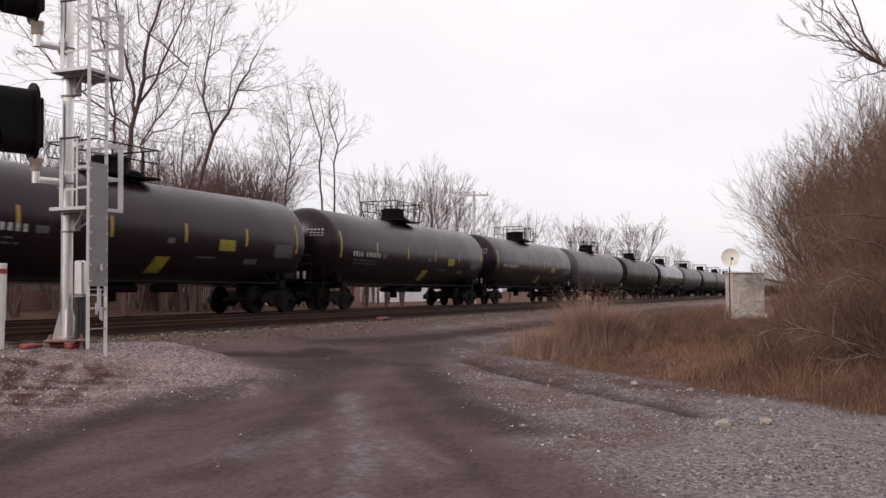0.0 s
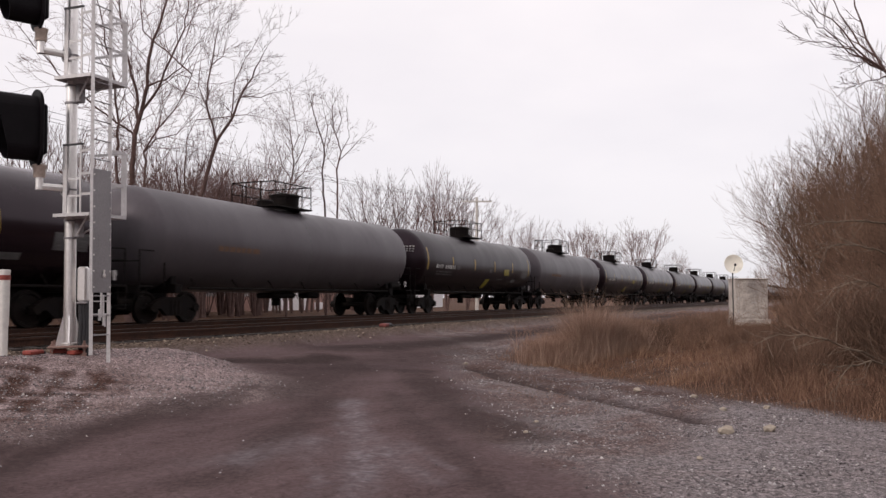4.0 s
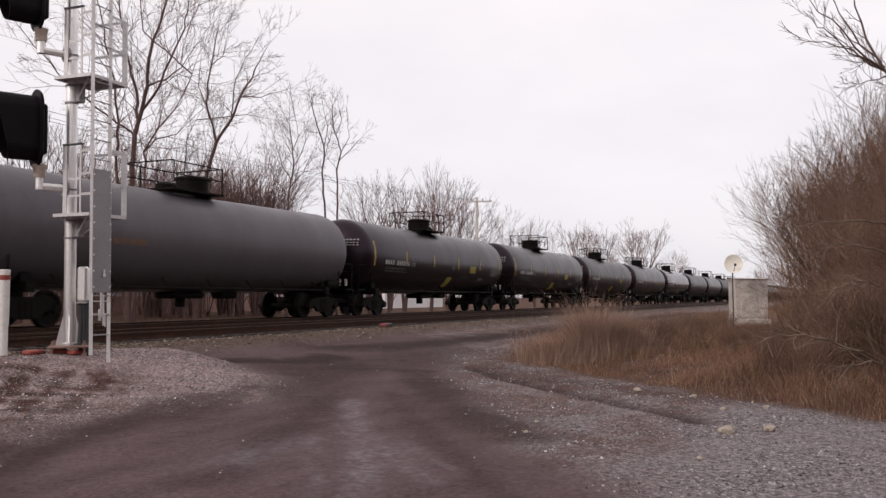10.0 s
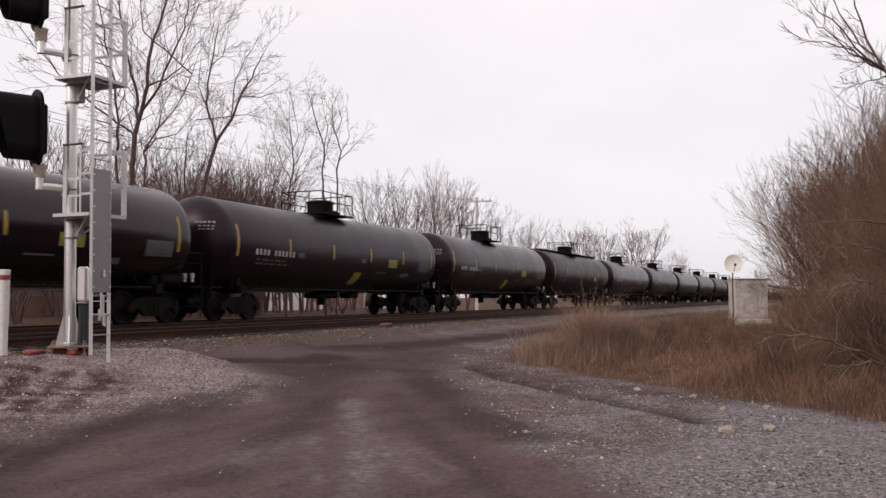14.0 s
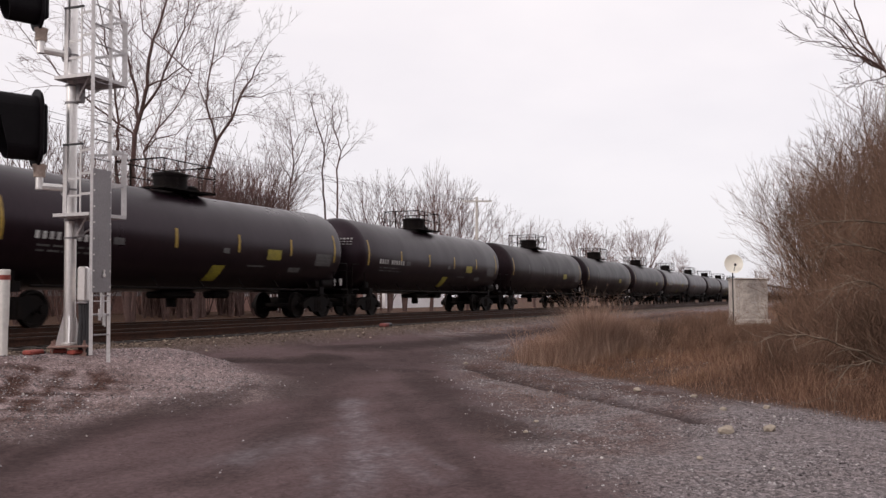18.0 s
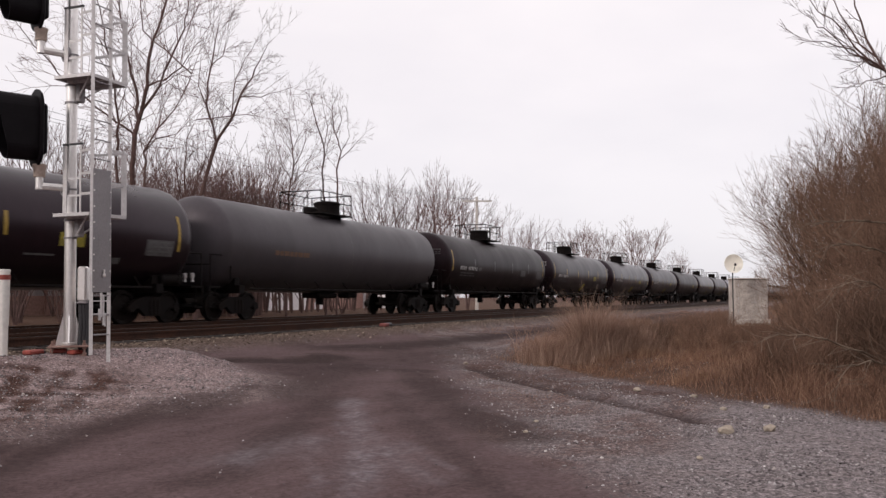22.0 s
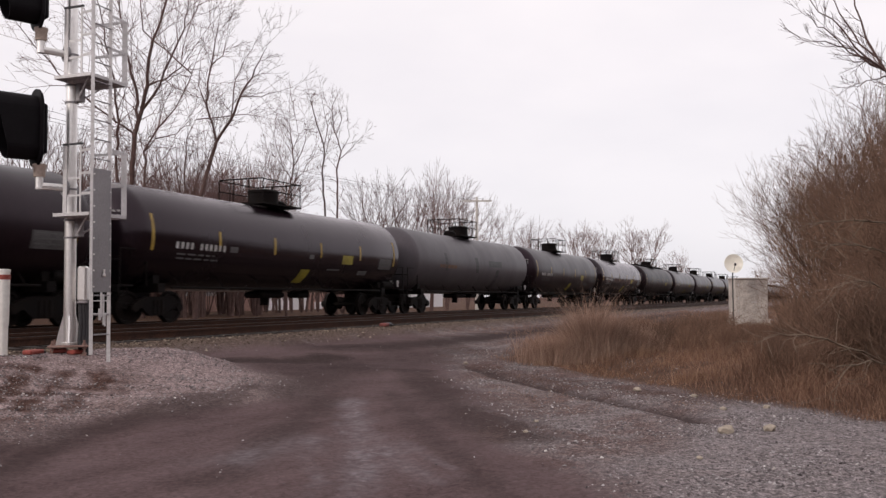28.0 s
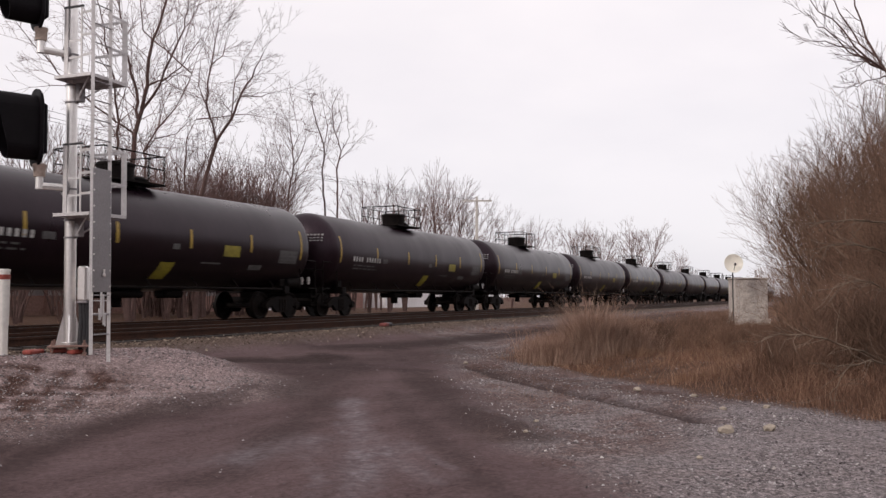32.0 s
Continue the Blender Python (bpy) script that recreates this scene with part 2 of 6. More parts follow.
def mesh_of(name, bm, material, smooth=False):
    me = bpy.data.meshes.new(name)
    bm.to_mesh(me)
    bm.free()
    for mm in (material if isinstance(material, (list, tuple)) else [material]):
        me.materials.append(mm)
    if smooth:
        for p in me.polygons:
            p.use_smooth = True
        me.set_sharp_from_angle(angle=radians(35))
    return me


def part(name, bm, material, parent, label="", smooth=False, at=None):
    ob = new(name, bm if isinstance(bm, bpy.types.Mesh) else mesh_of(name, bm, material, smooth))
    ob.parent = parent
    if at is not None:
        ob.matrix_basis = at
    if label:
        ob["label"] = label
    return ob


def raw(name, verts, faces, material, smooth=False):
    me = bpy.data.meshes.new(name)
    me.from_pydata(verts, [], faces)
    me.materials.append(material)
    if smooth:
        for p in me.polygons:
            p.use_smooth = True
    me.update()
    return me


def thing(name, m, label, category, group="", kind=""):
    ob = new(name)
    ob.matrix_basis = m
    return tagged(ob, label, category, group, kind)


# ---- lie of the land ----
def step(a, b, v):
    t = np.clip((np.asarray(v, float) - a) / (b - a), 0, 1)
    return t * t * (3 - 2 * t)


def wob(x, y, s=1.0, k=0.0):
    """Cheap smooth noise, about -1 to 1."""
    return (np.sin(x * 1.3 * s + 2.1 * np.sin(y * 0.9 * s + k)) + np.sin(y * 1.7 * s + 1.7 * np.sin(x * 1.1 * s + 2 + k))
            + 0.6 * np.sin((x + y) * 2.9 * s + k) + 0.6 * np.sin((x - 1.3 * y) * 3.7 * s + 1 + k)) / 3.2


def to_line(x, y, pts):
    """Distance to a bent line."""
    best = np.full(np.shape(x), 1e9)
    for (ax, ay), (bx, by) in zip(pts, pts[1:]):
        dx, dy = bx - ax, by - ay
        t = np.clip(((x - ax) * dx + (y - ay) * dy) / (dx * dx + dy * dy), 0, 1)
        best = np.minimum(best, np.hypot(x - ax - t * dx, y - ay - t * dy))
    return best


DITCH = ((17.9, 7.15), (15.9, 5.65), (14.75, 4.6), (13.55, 3.45), (12.55, 2.4), (11.4, 1.5))


def cover(x, y):
    """Shares of road, dry grass, pale gravel mound and track ballast at a place."""
    x = x - 0.6
    w = 0.35 * wob(x, y, 1.0)
    ball = step(12.0, 12.8, y + 0.4 * w) * (1 - step(21.5, 23.0, y + w))
    mound = step(7.2, 8.4, y + w) * (1 - step(11.2, 13.2, x - 0.35 * (y - 9) + 1.4 * w)) * (1 - ball)
    edge = x - (11.75 + 1.0 * y)
    grass = step(-0.1, 0.9, edge + w) * (1 - step(6.9, 8.0, y - 0.06 * np.clip(x - 19, 0, 40) + 0.5 * w))
    grass = np.maximum(grass, step(22.5, 24.5, y + w)) * (1 - ball)
    # dirt road: sweeps in from the left foreground and swings round along the track
    right = y - np.where(x < 8.3, 1.3 + 0.9 * (x - 6.3), 3.1 + 0.52 * (x - 8.3))
    road = step(-0.7, 0.6, np.minimum(right + w, 30)) * (1 - mound) * (1 - ball) * (1 - grass)
    return road, grass, mound, ball


def ground_z(x, y):
    x, y = np.asarray(x, float), np.asarray(y, float)
    road, grass, mound, ball = cover(x, y)
    z = 0.0 + 0.30 * step(6.0, 11.8, y)
    z = z + ball * 0.26
    ridge = np.exp(-(to_line(x, y, ((6.0, 11.2), (11.2, 11.3), (12.6, 10.9))) / 1.0) ** 2)
    z = z + 0.27 * ridge * (1 - ball) + 0.05 * mound
    z = z + 0.22 * step(1.0, 3.5, x - (12.35 + 1.0 * y)) * (1 - step(8, 10, y)) * step(-40, -10, -x + 10)
    z = z - 0.08 * np.exp(-(to_line(x, y, DITCH) / 0.22) ** 2)
    near = np.exp(-((x - 12) ** 2 + (y - 6) ** 2) / 900)
    z = z + near * (0.018 * wob(x, y, 2.3) + 0.012 * wob(x, y, 6.1, 2) + 0.03 * wob(x, y, 0.7, 4)) * (1 - 0.6 * ball)
    return z


def gz(x, y):
    return float(ground_z(x, y))


def spread(fine_a, fine_b, d, far):
    v = list(np.arange(fine_a, fine_b + 1e-6, d))
    s, lo, hi = d, [], []
    a, b = v[0], v[-1]
    while a > -far:
        s *= 1.25
        a -= s
        lo.append(a)
    s = d
    while b < far:
        s *= 1.25
        b += s
        hi.append(b)
    return np.array(lo[::-1] + v + hi)


def wear(x, y):
    """Pale dust of the wheel tracks, damp dark earth, brown leaf litter."""
    g = lambda d, w: np.exp(-(d / w) ** 2)
    w = 0.25 * wob(x, y, 1.7, 1)
    dust = np.maximum(g(to_line(x, y, ((11.5, 6.5), (9.0, 4.95), (7.4, 4.05), (6.65, 3.63), (5.0, 2.9))) + w * 0.4, 0.15), 0.8 * g(to_line(x, y, ((8.6, 4.5), (7.75, 3.95), (6.78, 3.04))) + w * 0.3, 0.14))
    dust = np.maximum(dust, 0.7 * g(to_line(x, y, ((8.3, 5.1), (7.5, 5.1), (6.9, 5.15))) + w, 0.36))
    for q in (((9.4, 5.5), (8.2, 4.6), (6.6, 3.75)), ((8.3, 4.46), (7.5, 3.76), (6.78, 3.04)), ((8.6, 4.3), (7.7, 3.5), (7.0, 2.9)), ((9.2, 5.0), (8.2, 4.05), (6.9, 3.2)), ((7.6, 4.9), (6.4, 3.9), (5.0, 3.3))):
        dust = np.maximum(dust, 0.75 * g(to_line(x, y, q) + w * 0.15, 0.055))
    dust = dust * np.clip(0.65 + 0.5 * wob(x, y, 3.1, 2), 0, 1)
    damp = 1.0 * g(to_line(x, y, ((18.8, 11.0), (20.7, 10.4), (25.0, 10.1), (40.0, 10.3), (75.0, 10.6))) + 1.5 * w, 1.1)
    damp = np.maximum(damp, 0.6 * g(to_line(x, y, ((14.5, 9.6), (17.5, 8.9), (22.0, 9.0))) + w, 0.9))
    damp = np.maximum(damp, 1.1 * g(to_line(x, y, ((14.5, 11.0), (15.3, 10.0), (16.6, 9.9))) + w, 0.65)).clip(0, 1)
    damp = np.maximum(damp, 0.85 * g(to_line(x, y, DITCH) + w * 0.3, 0.23))
    damp = np.maximum(damp, 0.7 * g(to_line(x, y, ((11.5, 7.6), (13.5, 8.4), (16.0, 8.8))) + w, 0.8))
    damp = np.maximum(damp, 0.7 * g(to_line(x, y, ((4.0, 7.2), (7.0, 7.4), (10.8, 7.9))) + w, 0.35))
    damp = np.maximum(damp, 0.75 * g(to_line(x, y, ((16.0, 7.6), (12.0, 5.3), (9.4, 3.2))) + w, 0.5))
    damp = np.maximum(damp, 0.6 * g(to_line(x, y, ((12.2, 7.2), (9.2, 5.9), (6.0, 4.7))) + w, 0.3))
    damp = np.maximum(damp, 0.5 * g(to_line(x, y, ((12.6, 6.4), (9.2, 4.2), (6.4, 2.3))) + w * 0.6, 0.22))
    leaf = np.clip(1.5 * g(to_line(x, y, ((5.5, 9.0), (8.4, 9.2), (9.6, 10.0))) + w, 1.0) * np.clip(0.5 + 0.8 * wob(x, y, 2.4, 7) + 0.8 * wob(x, y, 6.3, 3), 0, 1)
                   + 0.6 * g(to_line(x, y, ((18.2, 7.0), (15.2, 4.1), (13.8, 1.8))) + w, 0.6), 0, 1)
    # dark foot of the gravel bank along the road
    damp = np.maximum(damp, 0.75 * g(to_line(x, y, ((11.6, 8.2), (9.8, 8.05), (8.2, 7.7), (6.0, 6.8), (4.0, 5.9))) + w * 0.5, 0.30))
    # brown soil shows through the gravel away from the grey heap
    brown = np.clip(step(0.9, 2.2, y + 1.6 * w - 0.04 * (x - 8)), 0, 1)
    return dust, damp, leaf, brown


def build_ground():
    xs, ys = spread(2, 34, 0.14, 3000), spread(-4, 13.6, 0.14, 3000)
    X, Y = np.meshgrid(xs, ys)
    Z = ground_z(X, Y)
    nx, ny = len(xs), len(ys)
    me = bpy.data.meshes.new("ground")
    i = np.arange(nx * ny).reshape(ny, nx)
    quads = np.stack([i[:-1, :-1], i[:-1, 1:], i[1:, 1:], i[1:, :-1]], -1).reshape(-1, 4)
    me.from_pydata(np.stack([X, Y, Z], -1).reshape(-1, 3).tolist(), [], quads.tolist())
    at = me.attributes.new("cover", "FLOAT_COLOR", "POINT")
    road, grass, mound, ball = cover(X, Y)
    at.data.foreach_set("color", np.stack([road, grass, mound, ball], -1).astype(np.float32).ravel())
    wa = me.attributes.new("wear", "FLOAT_COLOR", "POINT")
    dust, damp, leaf, brown = wear(X, Y)
    wa.data.foreach_set("color", np.stack([dust, damp, leaf, brown], -1).astype(np.float32).ravel())
    for p in me.polygons:
        p.use_smooth = True
    m = bpy.data.materials.new("ground_earth_and_gravel")
    m.use_nodes = True
    nt = m.node_tree
    b = nt.nodes["Principled BSDF"]
    b.inputs["Specular IOR Level"].default_value = 0.08
    co = nt.nodes.new("ShaderNodeTexCoord")
    a = nt.nodes.new("ShaderNodeAttribute")
    a.attribute_name = "cover"
    sep = nt.nodes.new("ShaderNodeSeparateColor")
    nt.links.new(a.outputs["Color"], sep.inputs[0])
    a2 = nt.nodes.new("ShaderNodeAttribute")
    a2.attribute_name = "wear"
    sep2 = nt.nodes.new("ShaderNodeSeparateColor")
    nt.links.new(a2.outputs["Color"], sep2.inputs[0])

    def noise_node(s, detail=5, rough=0.6, stretch=None):
        n = nt.nodes.new("ShaderNodeTexNoise")
        n.inputs["Scale"].default_value = s
        n.inputs["Detail"].default_value = detail
        n.inputs["Roughness"].default_value = rough
        if stretch:
            mp = nt.nodes.new("ShaderNodeMapping")
            mp.inputs["Rotation"].default_value = (0, 0, radians(stretch[0]))
            mp.inputs["Scale"].default_value = stretch[1]
            nt.links.new(co.outputs["Object"], mp.inputs["Vector"])
            nt.links.new(mp.outputs[0], n.inputs["Vector"])
        else:
            nt.links.new(co.outputs["Object"], n.inputs["Vector"])
        return n.outputs["Fac"]

    def rampc(fac, lo, hi, c1, c2):
        r = nt.nodes.new("ShaderNodeValToRGB")
        r.color_ramp.elements[0].position, r.color_ramp.elements[1].position = lo, hi
        r.color_ramp.elements[0].color, r.color_ramp.elements[1].color = (*c1, 1), (*c2, 1)
        nt.links.new(fac, r.inputs[0])
        return r.outputs[0]

    def mixc(fac, a_, b_):
        x = nt.nodes.new("ShaderNodeMix")
        x.data_type = "RGBA"
        nt.links.new(fac, x.inputs["Factor"])
        nt.links.new(a_, x.inputs["A"])
        nt.links.new(b_, x.inputs["B"])
        return x.outputs["Result"]

    fine = noise_node(48, 5, 0.85)
    mid = noise_node(2.2, 6, 0.65)
    tracks = noise_node(0.9, 6, 0.6, (38, (0.35, 1.6, 1)))
    coarse = noise_node(11, 4, 0.7)

    def pebbles(scale, lo, hi):
        v = nt.nodes.new("ShaderNodeTexVoronoi")
        v.inputs["Scale"].default_value = scale
        nt.links.new(co.outputs["Object"], v.inputs["Vector"])
        sv = nt.nodes.new("ShaderNodeSeparateColor")
        nt.links.new(v.outputs["Color"], sv.inputs[0])
        r = nt.nodes.new("ShaderNodeMapRange")
        r.inputs["To Min"].default_value, r.inputs["To Max"].default_value = lo, hi
        nt.links.new(sv.outputs[0], r.inputs["Value"])
        return r.outputs[0]

    def scaled(c, *facs):
        for f in facs:
            x = nt.nodes.new("ShaderNodeVectorMath")
            x.operation = "SCALE"
            nt.links.new(c, x.inputs[0])
            nt.links.new(f, x.inputs["Scale"])
            c = x.outputs[0]
        return c

    peb, peb2 = pebbles(26, 0.6, 1.42), pebbles(70, 0.6, 1.45)
    soft = pebbles(34, 0.82, 1.2)
    gravel = rampc(fine, 0.41, 0.61, (0.102, 0.086, 0.090), (0.362, 0.328, 0.338))
    soil = rampc(noise_node(0.9, 6, 0.75), 0.42, 0.56, (0.15, 0.15, 0.15), (0.9, 0.9, 0.9))
    gravel = mixc(mid, gravel, rampc(coarse, 0.4, 0.7, (0.094, 0.074, 0.071), (0.253, 0.207, 0.202)))
    roadc = rampc(tracks, 0.36, 0.66, (0.074, 0.049, 0.051), (0.146, 0.101, 0.105))
    roadc = mixc(mid, roadc, rampc(coarse, 0.35, 0.7, (0.073, 0.047, 0.047), (0.134, 0.088, 0.087)))
    earth = rampc(mid, 0.3, 0.7, (0.062, 0.034, 0.025), (0.115, 0.068, 0.048))
    moundc = rampc(fine, 0.41, 0.61, (0.138, 0.097, 0.095), (0.384, 0.300, 0.294))
    ballc = rampc(fine, 0.41, 0.61, (0.040, 0.027, 0.021), (0.165, 0.120, 0.094))
    part_soil = nt.nodes.new("ShaderNodeMath")
    part_soil.operation = "MULTIPLY"
    nt.links.new(soil, part_soil.inputs[0])
    nt.links.new(a2.outputs["Alpha"], part_soil.inputs[1])
    gravel = mixc(part_soil.outputs[0], gravel, rampc(fine, 0.4, 0.62, (0.062, 0.038, 0.035), (0.186, 0.127, 0.115)))
    gravel, moundc, ballc = (scaled(c, peb, peb2) for c in (gravel, moundc, ballc))
    roadc = scaled(roadc, soft)
    col = mixc(sep.outputs[0], gravel, roadc)
    col = mixc(sep.outputs[1], col, earth)
    col = mixc(sep.outputs[2], col, moundc)
    col = mixc(a.outputs["Alpha"], col, ballc)
    col = mixc(sep2.outputs[2], col, scaled(rampc(fine, 0.42, 0.60, (0.026, 0.012, 0.010), (0.115, 0.062, 0.049)), peb))
    col = mixc(sep2.outputs[1], col, rampc(coarse, 0.3, 0.7, (0.027, 0.017, 0.016), (0.056, 0.037, 0.036)))
    worn = nt.nodes.new("ShaderNodeMath")
    worn.operation = "MULTIPLY"
    grit = nt.nodes.new("ShaderNodeMapRange")
    grit.inputs["From Min"].default_value, grit.inputs["From Max"].default_value = 0.38, 0.58
    grit.inputs["To Min"].default_value, grit.inputs["To Max"].default_value = 0.25, 1.0
    nt.links.new(noise_node(7, 6, 0.75), grit.inputs["Value"])
    nt.links.new(sep2.outputs[0], worn.inputs[0])
    nt.links.new(grit.outputs[0], worn.inputs[1])
    col = mixc(worn.outputs[0], col, rampc(coarse, 0.35, 0.7, (0.143, 0.119, 0.130), (0.275, 0.240, 0.259)))
    nt.links.new(col, b.inputs["Base Color"])
    b.inputs["Roughness"].default_value = 0.92
    bp = nt.nodes.new("ShaderNodeBump")
    bp.inputs["Strength"].default_value = 0.5
    bp.inputs["Distance"].default_value = 0.03
    nt.links.new(fine, bp.inputs["Height"])
    nt.links.new(bp.outputs[0], b.inputs["Normal"])
    me.materials.append(m)
    return tagged(new("ground", me), "earth and gravel ground with a dark dirt road", "ground", kind="structure")


build_ground()


def build_track(name, cy, label):
    tr = thing(name, pose(0, cy, 0), label, "railway track", kind="structure")
    for side in (-1, 1):
        y = side * 0.755
        bm = bmesh.new()
        x0, x1 = -400, 1500
        add_box(bm, (x0 + x1) / 2, y, RAIL - 0.158, x1 - x0, 0.14, 0.016)
        add_box(bm, (x0 + x1) / 2, y, RAIL - 0.10, x1 - x0, 0.018, 0.11)
        add_box(bm, (x0 + x1) / 2, y, RAIL - 0.026, x1 - x0, 0.072, 0.042)
        part("rail", bm, M["rail"], tr)
        bm = bmesh.new()
        add_box(bm, (x0 + x1) / 2, y, RAIL - 0.0015, x1 - x0, 0.05, 0.005)
        part("running_face", bm, M["railtop"], tr, "bright worn running face")
    bm = bmesh.new()
    add_box(bm, 0, 0, 0, 0.22, 2.6, 0.17, bevel=0.012)
    tie = mesh_of("tie", bm, M["tie"])
    rest = bmesh.new()
    for i in range(-60, 700):
        x = i * 0.53
        dz = RAIL - 0.168 - 0.085 + random.uniform(-0.006, 0.004)
        if 0 <= i < 200:
            part("tie", tie, None, tr, at=pose(x, random.uniform(-0.04, 0.04), dz, 0, 0, random.uniform(-1, 1)))
        else:
            add_box(rest, x, 0, dz, 0.22, 2.6, 0.17)
    tagged(part("far_ties", rest, M["tie"], tr, "dark wooden ties further along"), kind="stuff")
    return tr


build_track("track_near", NEAR_Y, "empty near track with rusty rails on dark ties")
build_track("track_far", TRAIN_Y, "far track with rusty rails under the train")


# ---- the train ----
TANK_R, TANK_Z, HALF = 1.52, 2.42, 7.62


def lift(x):
    """The two halves of a tank slope a little down to the middle."""
    return TANK_Z + 0.050 * abs(x) / HALF


def tank_mesh(material, n=40):
    bm = bmesh.new()
    prof = []
    for k in range(9):
        a = math.pi / 2 * k / 8
        prof.append((-HALF - 0.78 * math.cos(a), max(TANK_R * math.sin(a), 0.001)))
    for x in (-5.1, -2.55, 0.0, 2.55, 5.1):
        prof.append((x, TANK_R))
    prof += [(-a, r) for a, r in prof[:9][::-1]]
    lathe(bm, prof, n)
    for v in bm.verts:
        v.co.z += lift(v.co.x)
    me = mesh_of("tank", bm, material, True)
    return me


def skin(bm, x0, x1, a0, a1, r=TANK_R + 0.006, n=4, slant=0.0):
    """A patch of paint on the side of the tank that faces the road; angles in degrees above the tank's middle."""
    rows = []
    for k in range(n + 1):
        a = radians(a0 + (a1 - a0) * k / n)
        sh = slant * k / n
        rows.append([bm.verts.new((x + sh, -r * math.cos(a), lift(x) + r * math.sin(a))) for x in (x0, x1)])
    for p, q in zip(rows, rows[1:]):
        bm.faces.new((p[0], p[1], q[1], q[0]))


def marks_bars(bm, x0, a, h, count, w, gap, blank=None):
    """Plain bars of the size of a line of letters."""
    x = x0
    for k in range(count):
        if k != blank:
            skin(bm, x, x + w, a, a + h, n=2)
        x += w + gap


def build_shared():
    """Meshes that every car shares."""
    S = {}
    bm = bmesh.new()                                    # side frame of a truck, cast, with a sag in the middle
    for y in (-1.03,):
        pts = [(-1.05, 0.50), (-0.78, 0.66), (-0.42, 0.76), (0.42, 0.76), (0.78, 0.66), (1.05, 0.50), (1.05, 0.36), (0.62, 0.44),
               (0.34, 0.22), (-0.34, 0.22), (-0.62, 0.44), (-1.05, 0.36)]
        f0 = [bm.verts.new((x, y - 0.07, z)) for x, z in pts]
        f1 = [bm.verts.new((x, y + 0.07, z)) for x, z in pts]
        bm.faces.new(f0)
        bm.faces.new(f1[::-1])
        for k in range(len(pts)):
            j = (k + 1) % len(pts)
            bm.faces.new((f0[j], f0[k], f1[k], f1[j]))
    for x in (-0.9, 0.9):
        add_rod(bm, (x, -1.13, 0.457), (x, -1.0, 0.457), 0.13, n=10)
    for x in (-0.16, 0.0, 0.16):
        add_rod(bm, (x, -1.06, 0.27), (x, -1.06, 0.66), 0.075, n=8)
    bmesh.ops.recalc_face_normals(bm, faces=bm.faces)
    S["side_frame"] = mesh_of("side_frame", bm, M["under"])
    bm = bmesh.new()
    add_box(bm, 0, 0, 0.62, 0.40, 2.1, 0.24, bevel=0.04)
    S["bolster"] = mesh_of("bolster", bm, M["under"])
    bm = bmesh.new()                                    # wheel with flange, plate and hub
    lathe(bm, [(0.07, 0.02), (0.07, 0.10), (0.02, 0.14), (0.02, 0.36), (0.065, 0.39), (0.065, 0.455), (-0.03, 0.460), (-0.045, 0.485), (-0.07, 0.485),
               (-0.07, 0.39), (-0.02, 0.35), (-0.02, 0.14), (-0.06, 0.10), (-0.06, 0.02)], 24, "Y")
    S["wheel"] = mesh_of("wheel", bm, M["wheel"], True)
    bm = bmesh.new()
    add_rod(bm, (0, -0.68, 0), (0, 0.68, 0), 0.085, n=10)
    S["axle"] = mesh_of("axle", bm, M["wheel"])
    bm = bmesh.new()                                    # manway housing with a lid and a curb
    lathe(bm, [(0.0, 0.60), (0.10, 0.52), (0.55, 0.52), (0.57, 0.56), (0.64, 0.56), (0.69, 0.44), (0.71, 0.001)], 20, "Z")
    S["housing"] = mesh_of("housing", bm, M["under"], True)
    bm = bmesh.new()
    lathe(bm, [(0.0, 0.30), (0.30, 0.30), (0.36, 0.22), (0.37, 0.001)], 14, "Z")
    add_box(bm, 0.0, -0.33, 0.2, 0.1, 0.1, 0.1)
    S["valve"] = mesh_of("valve", bm, M["under"], True)
    bm = bmesh.new()                                    # platform deck round the manway
    bmesh.ops.create_grid(bm, x_segments=9, y_segments=7, size=0.5, matrix=Matrix.Diagonal((2.4, 1.9, 1, 1)))
    bmesh.ops.delete(bm, geom=[f for f in bm.faces if abs(f.calc_center_median().y) < 0.5 and abs(f.calc_center_median().x) < 1.0], context="FACES")
    bmesh.ops.solidify(bm, geom=bm.faces[:], thickness=0.05)
    S["platform"] = mesh_of("platform", bm, M["under"])
    bm = bmesh.new()
    for x in (-1.15, -0.55, 0.55, 1.15):
        add_rod(bm, (x, 0, 0), (x, 0, 0.80), 0.020, n=5)
    for z in (0.42, 0.80):
        add_rod(bm, (-1.15, 0, z), (1.15, 0, z), 0.020, n=5)
    S["railing"] = mesh_of("railing", bm, M["under"])
    bm = bmesh.new()
    for y in (-0.92, -0.32, 0.32, 0.92):
        add_rod(bm, (0, y, 0), (0, y, 0.82), 0.022, n=5)
    add_rod(bm, (0, -0.92, 0.82), (0, 0.92, 0.82), 0.022, n=5)
    S["end_rail"] = mesh_of("end_rail", bm, M["under"])
    bm = bmesh.new()                                    # stub sill and end platform
    add_box(bm, 0, 0, 0.88, 2.6, 0.40, 0.34, bevel=0.03)
    add_box(bm, -0.95, 0, 1.06, 0.55, 2.7, 0.05)
    add_box(bm, -1.20, 0, 0.98, 0.06, 2.7, 0.20)
    add_box(bm, 0.55, 0, 1.0, 0.28, 2.5, 0.26)
    for y in (-0.8, 0.8):
        add_box(bm, 0.55, y, 1.25, 0.24, 0.5, 0.35)
    S["sill"] = mesh_of("sill", bm, M["under"])
    bm = bmesh.new()                                    # end handrail and step
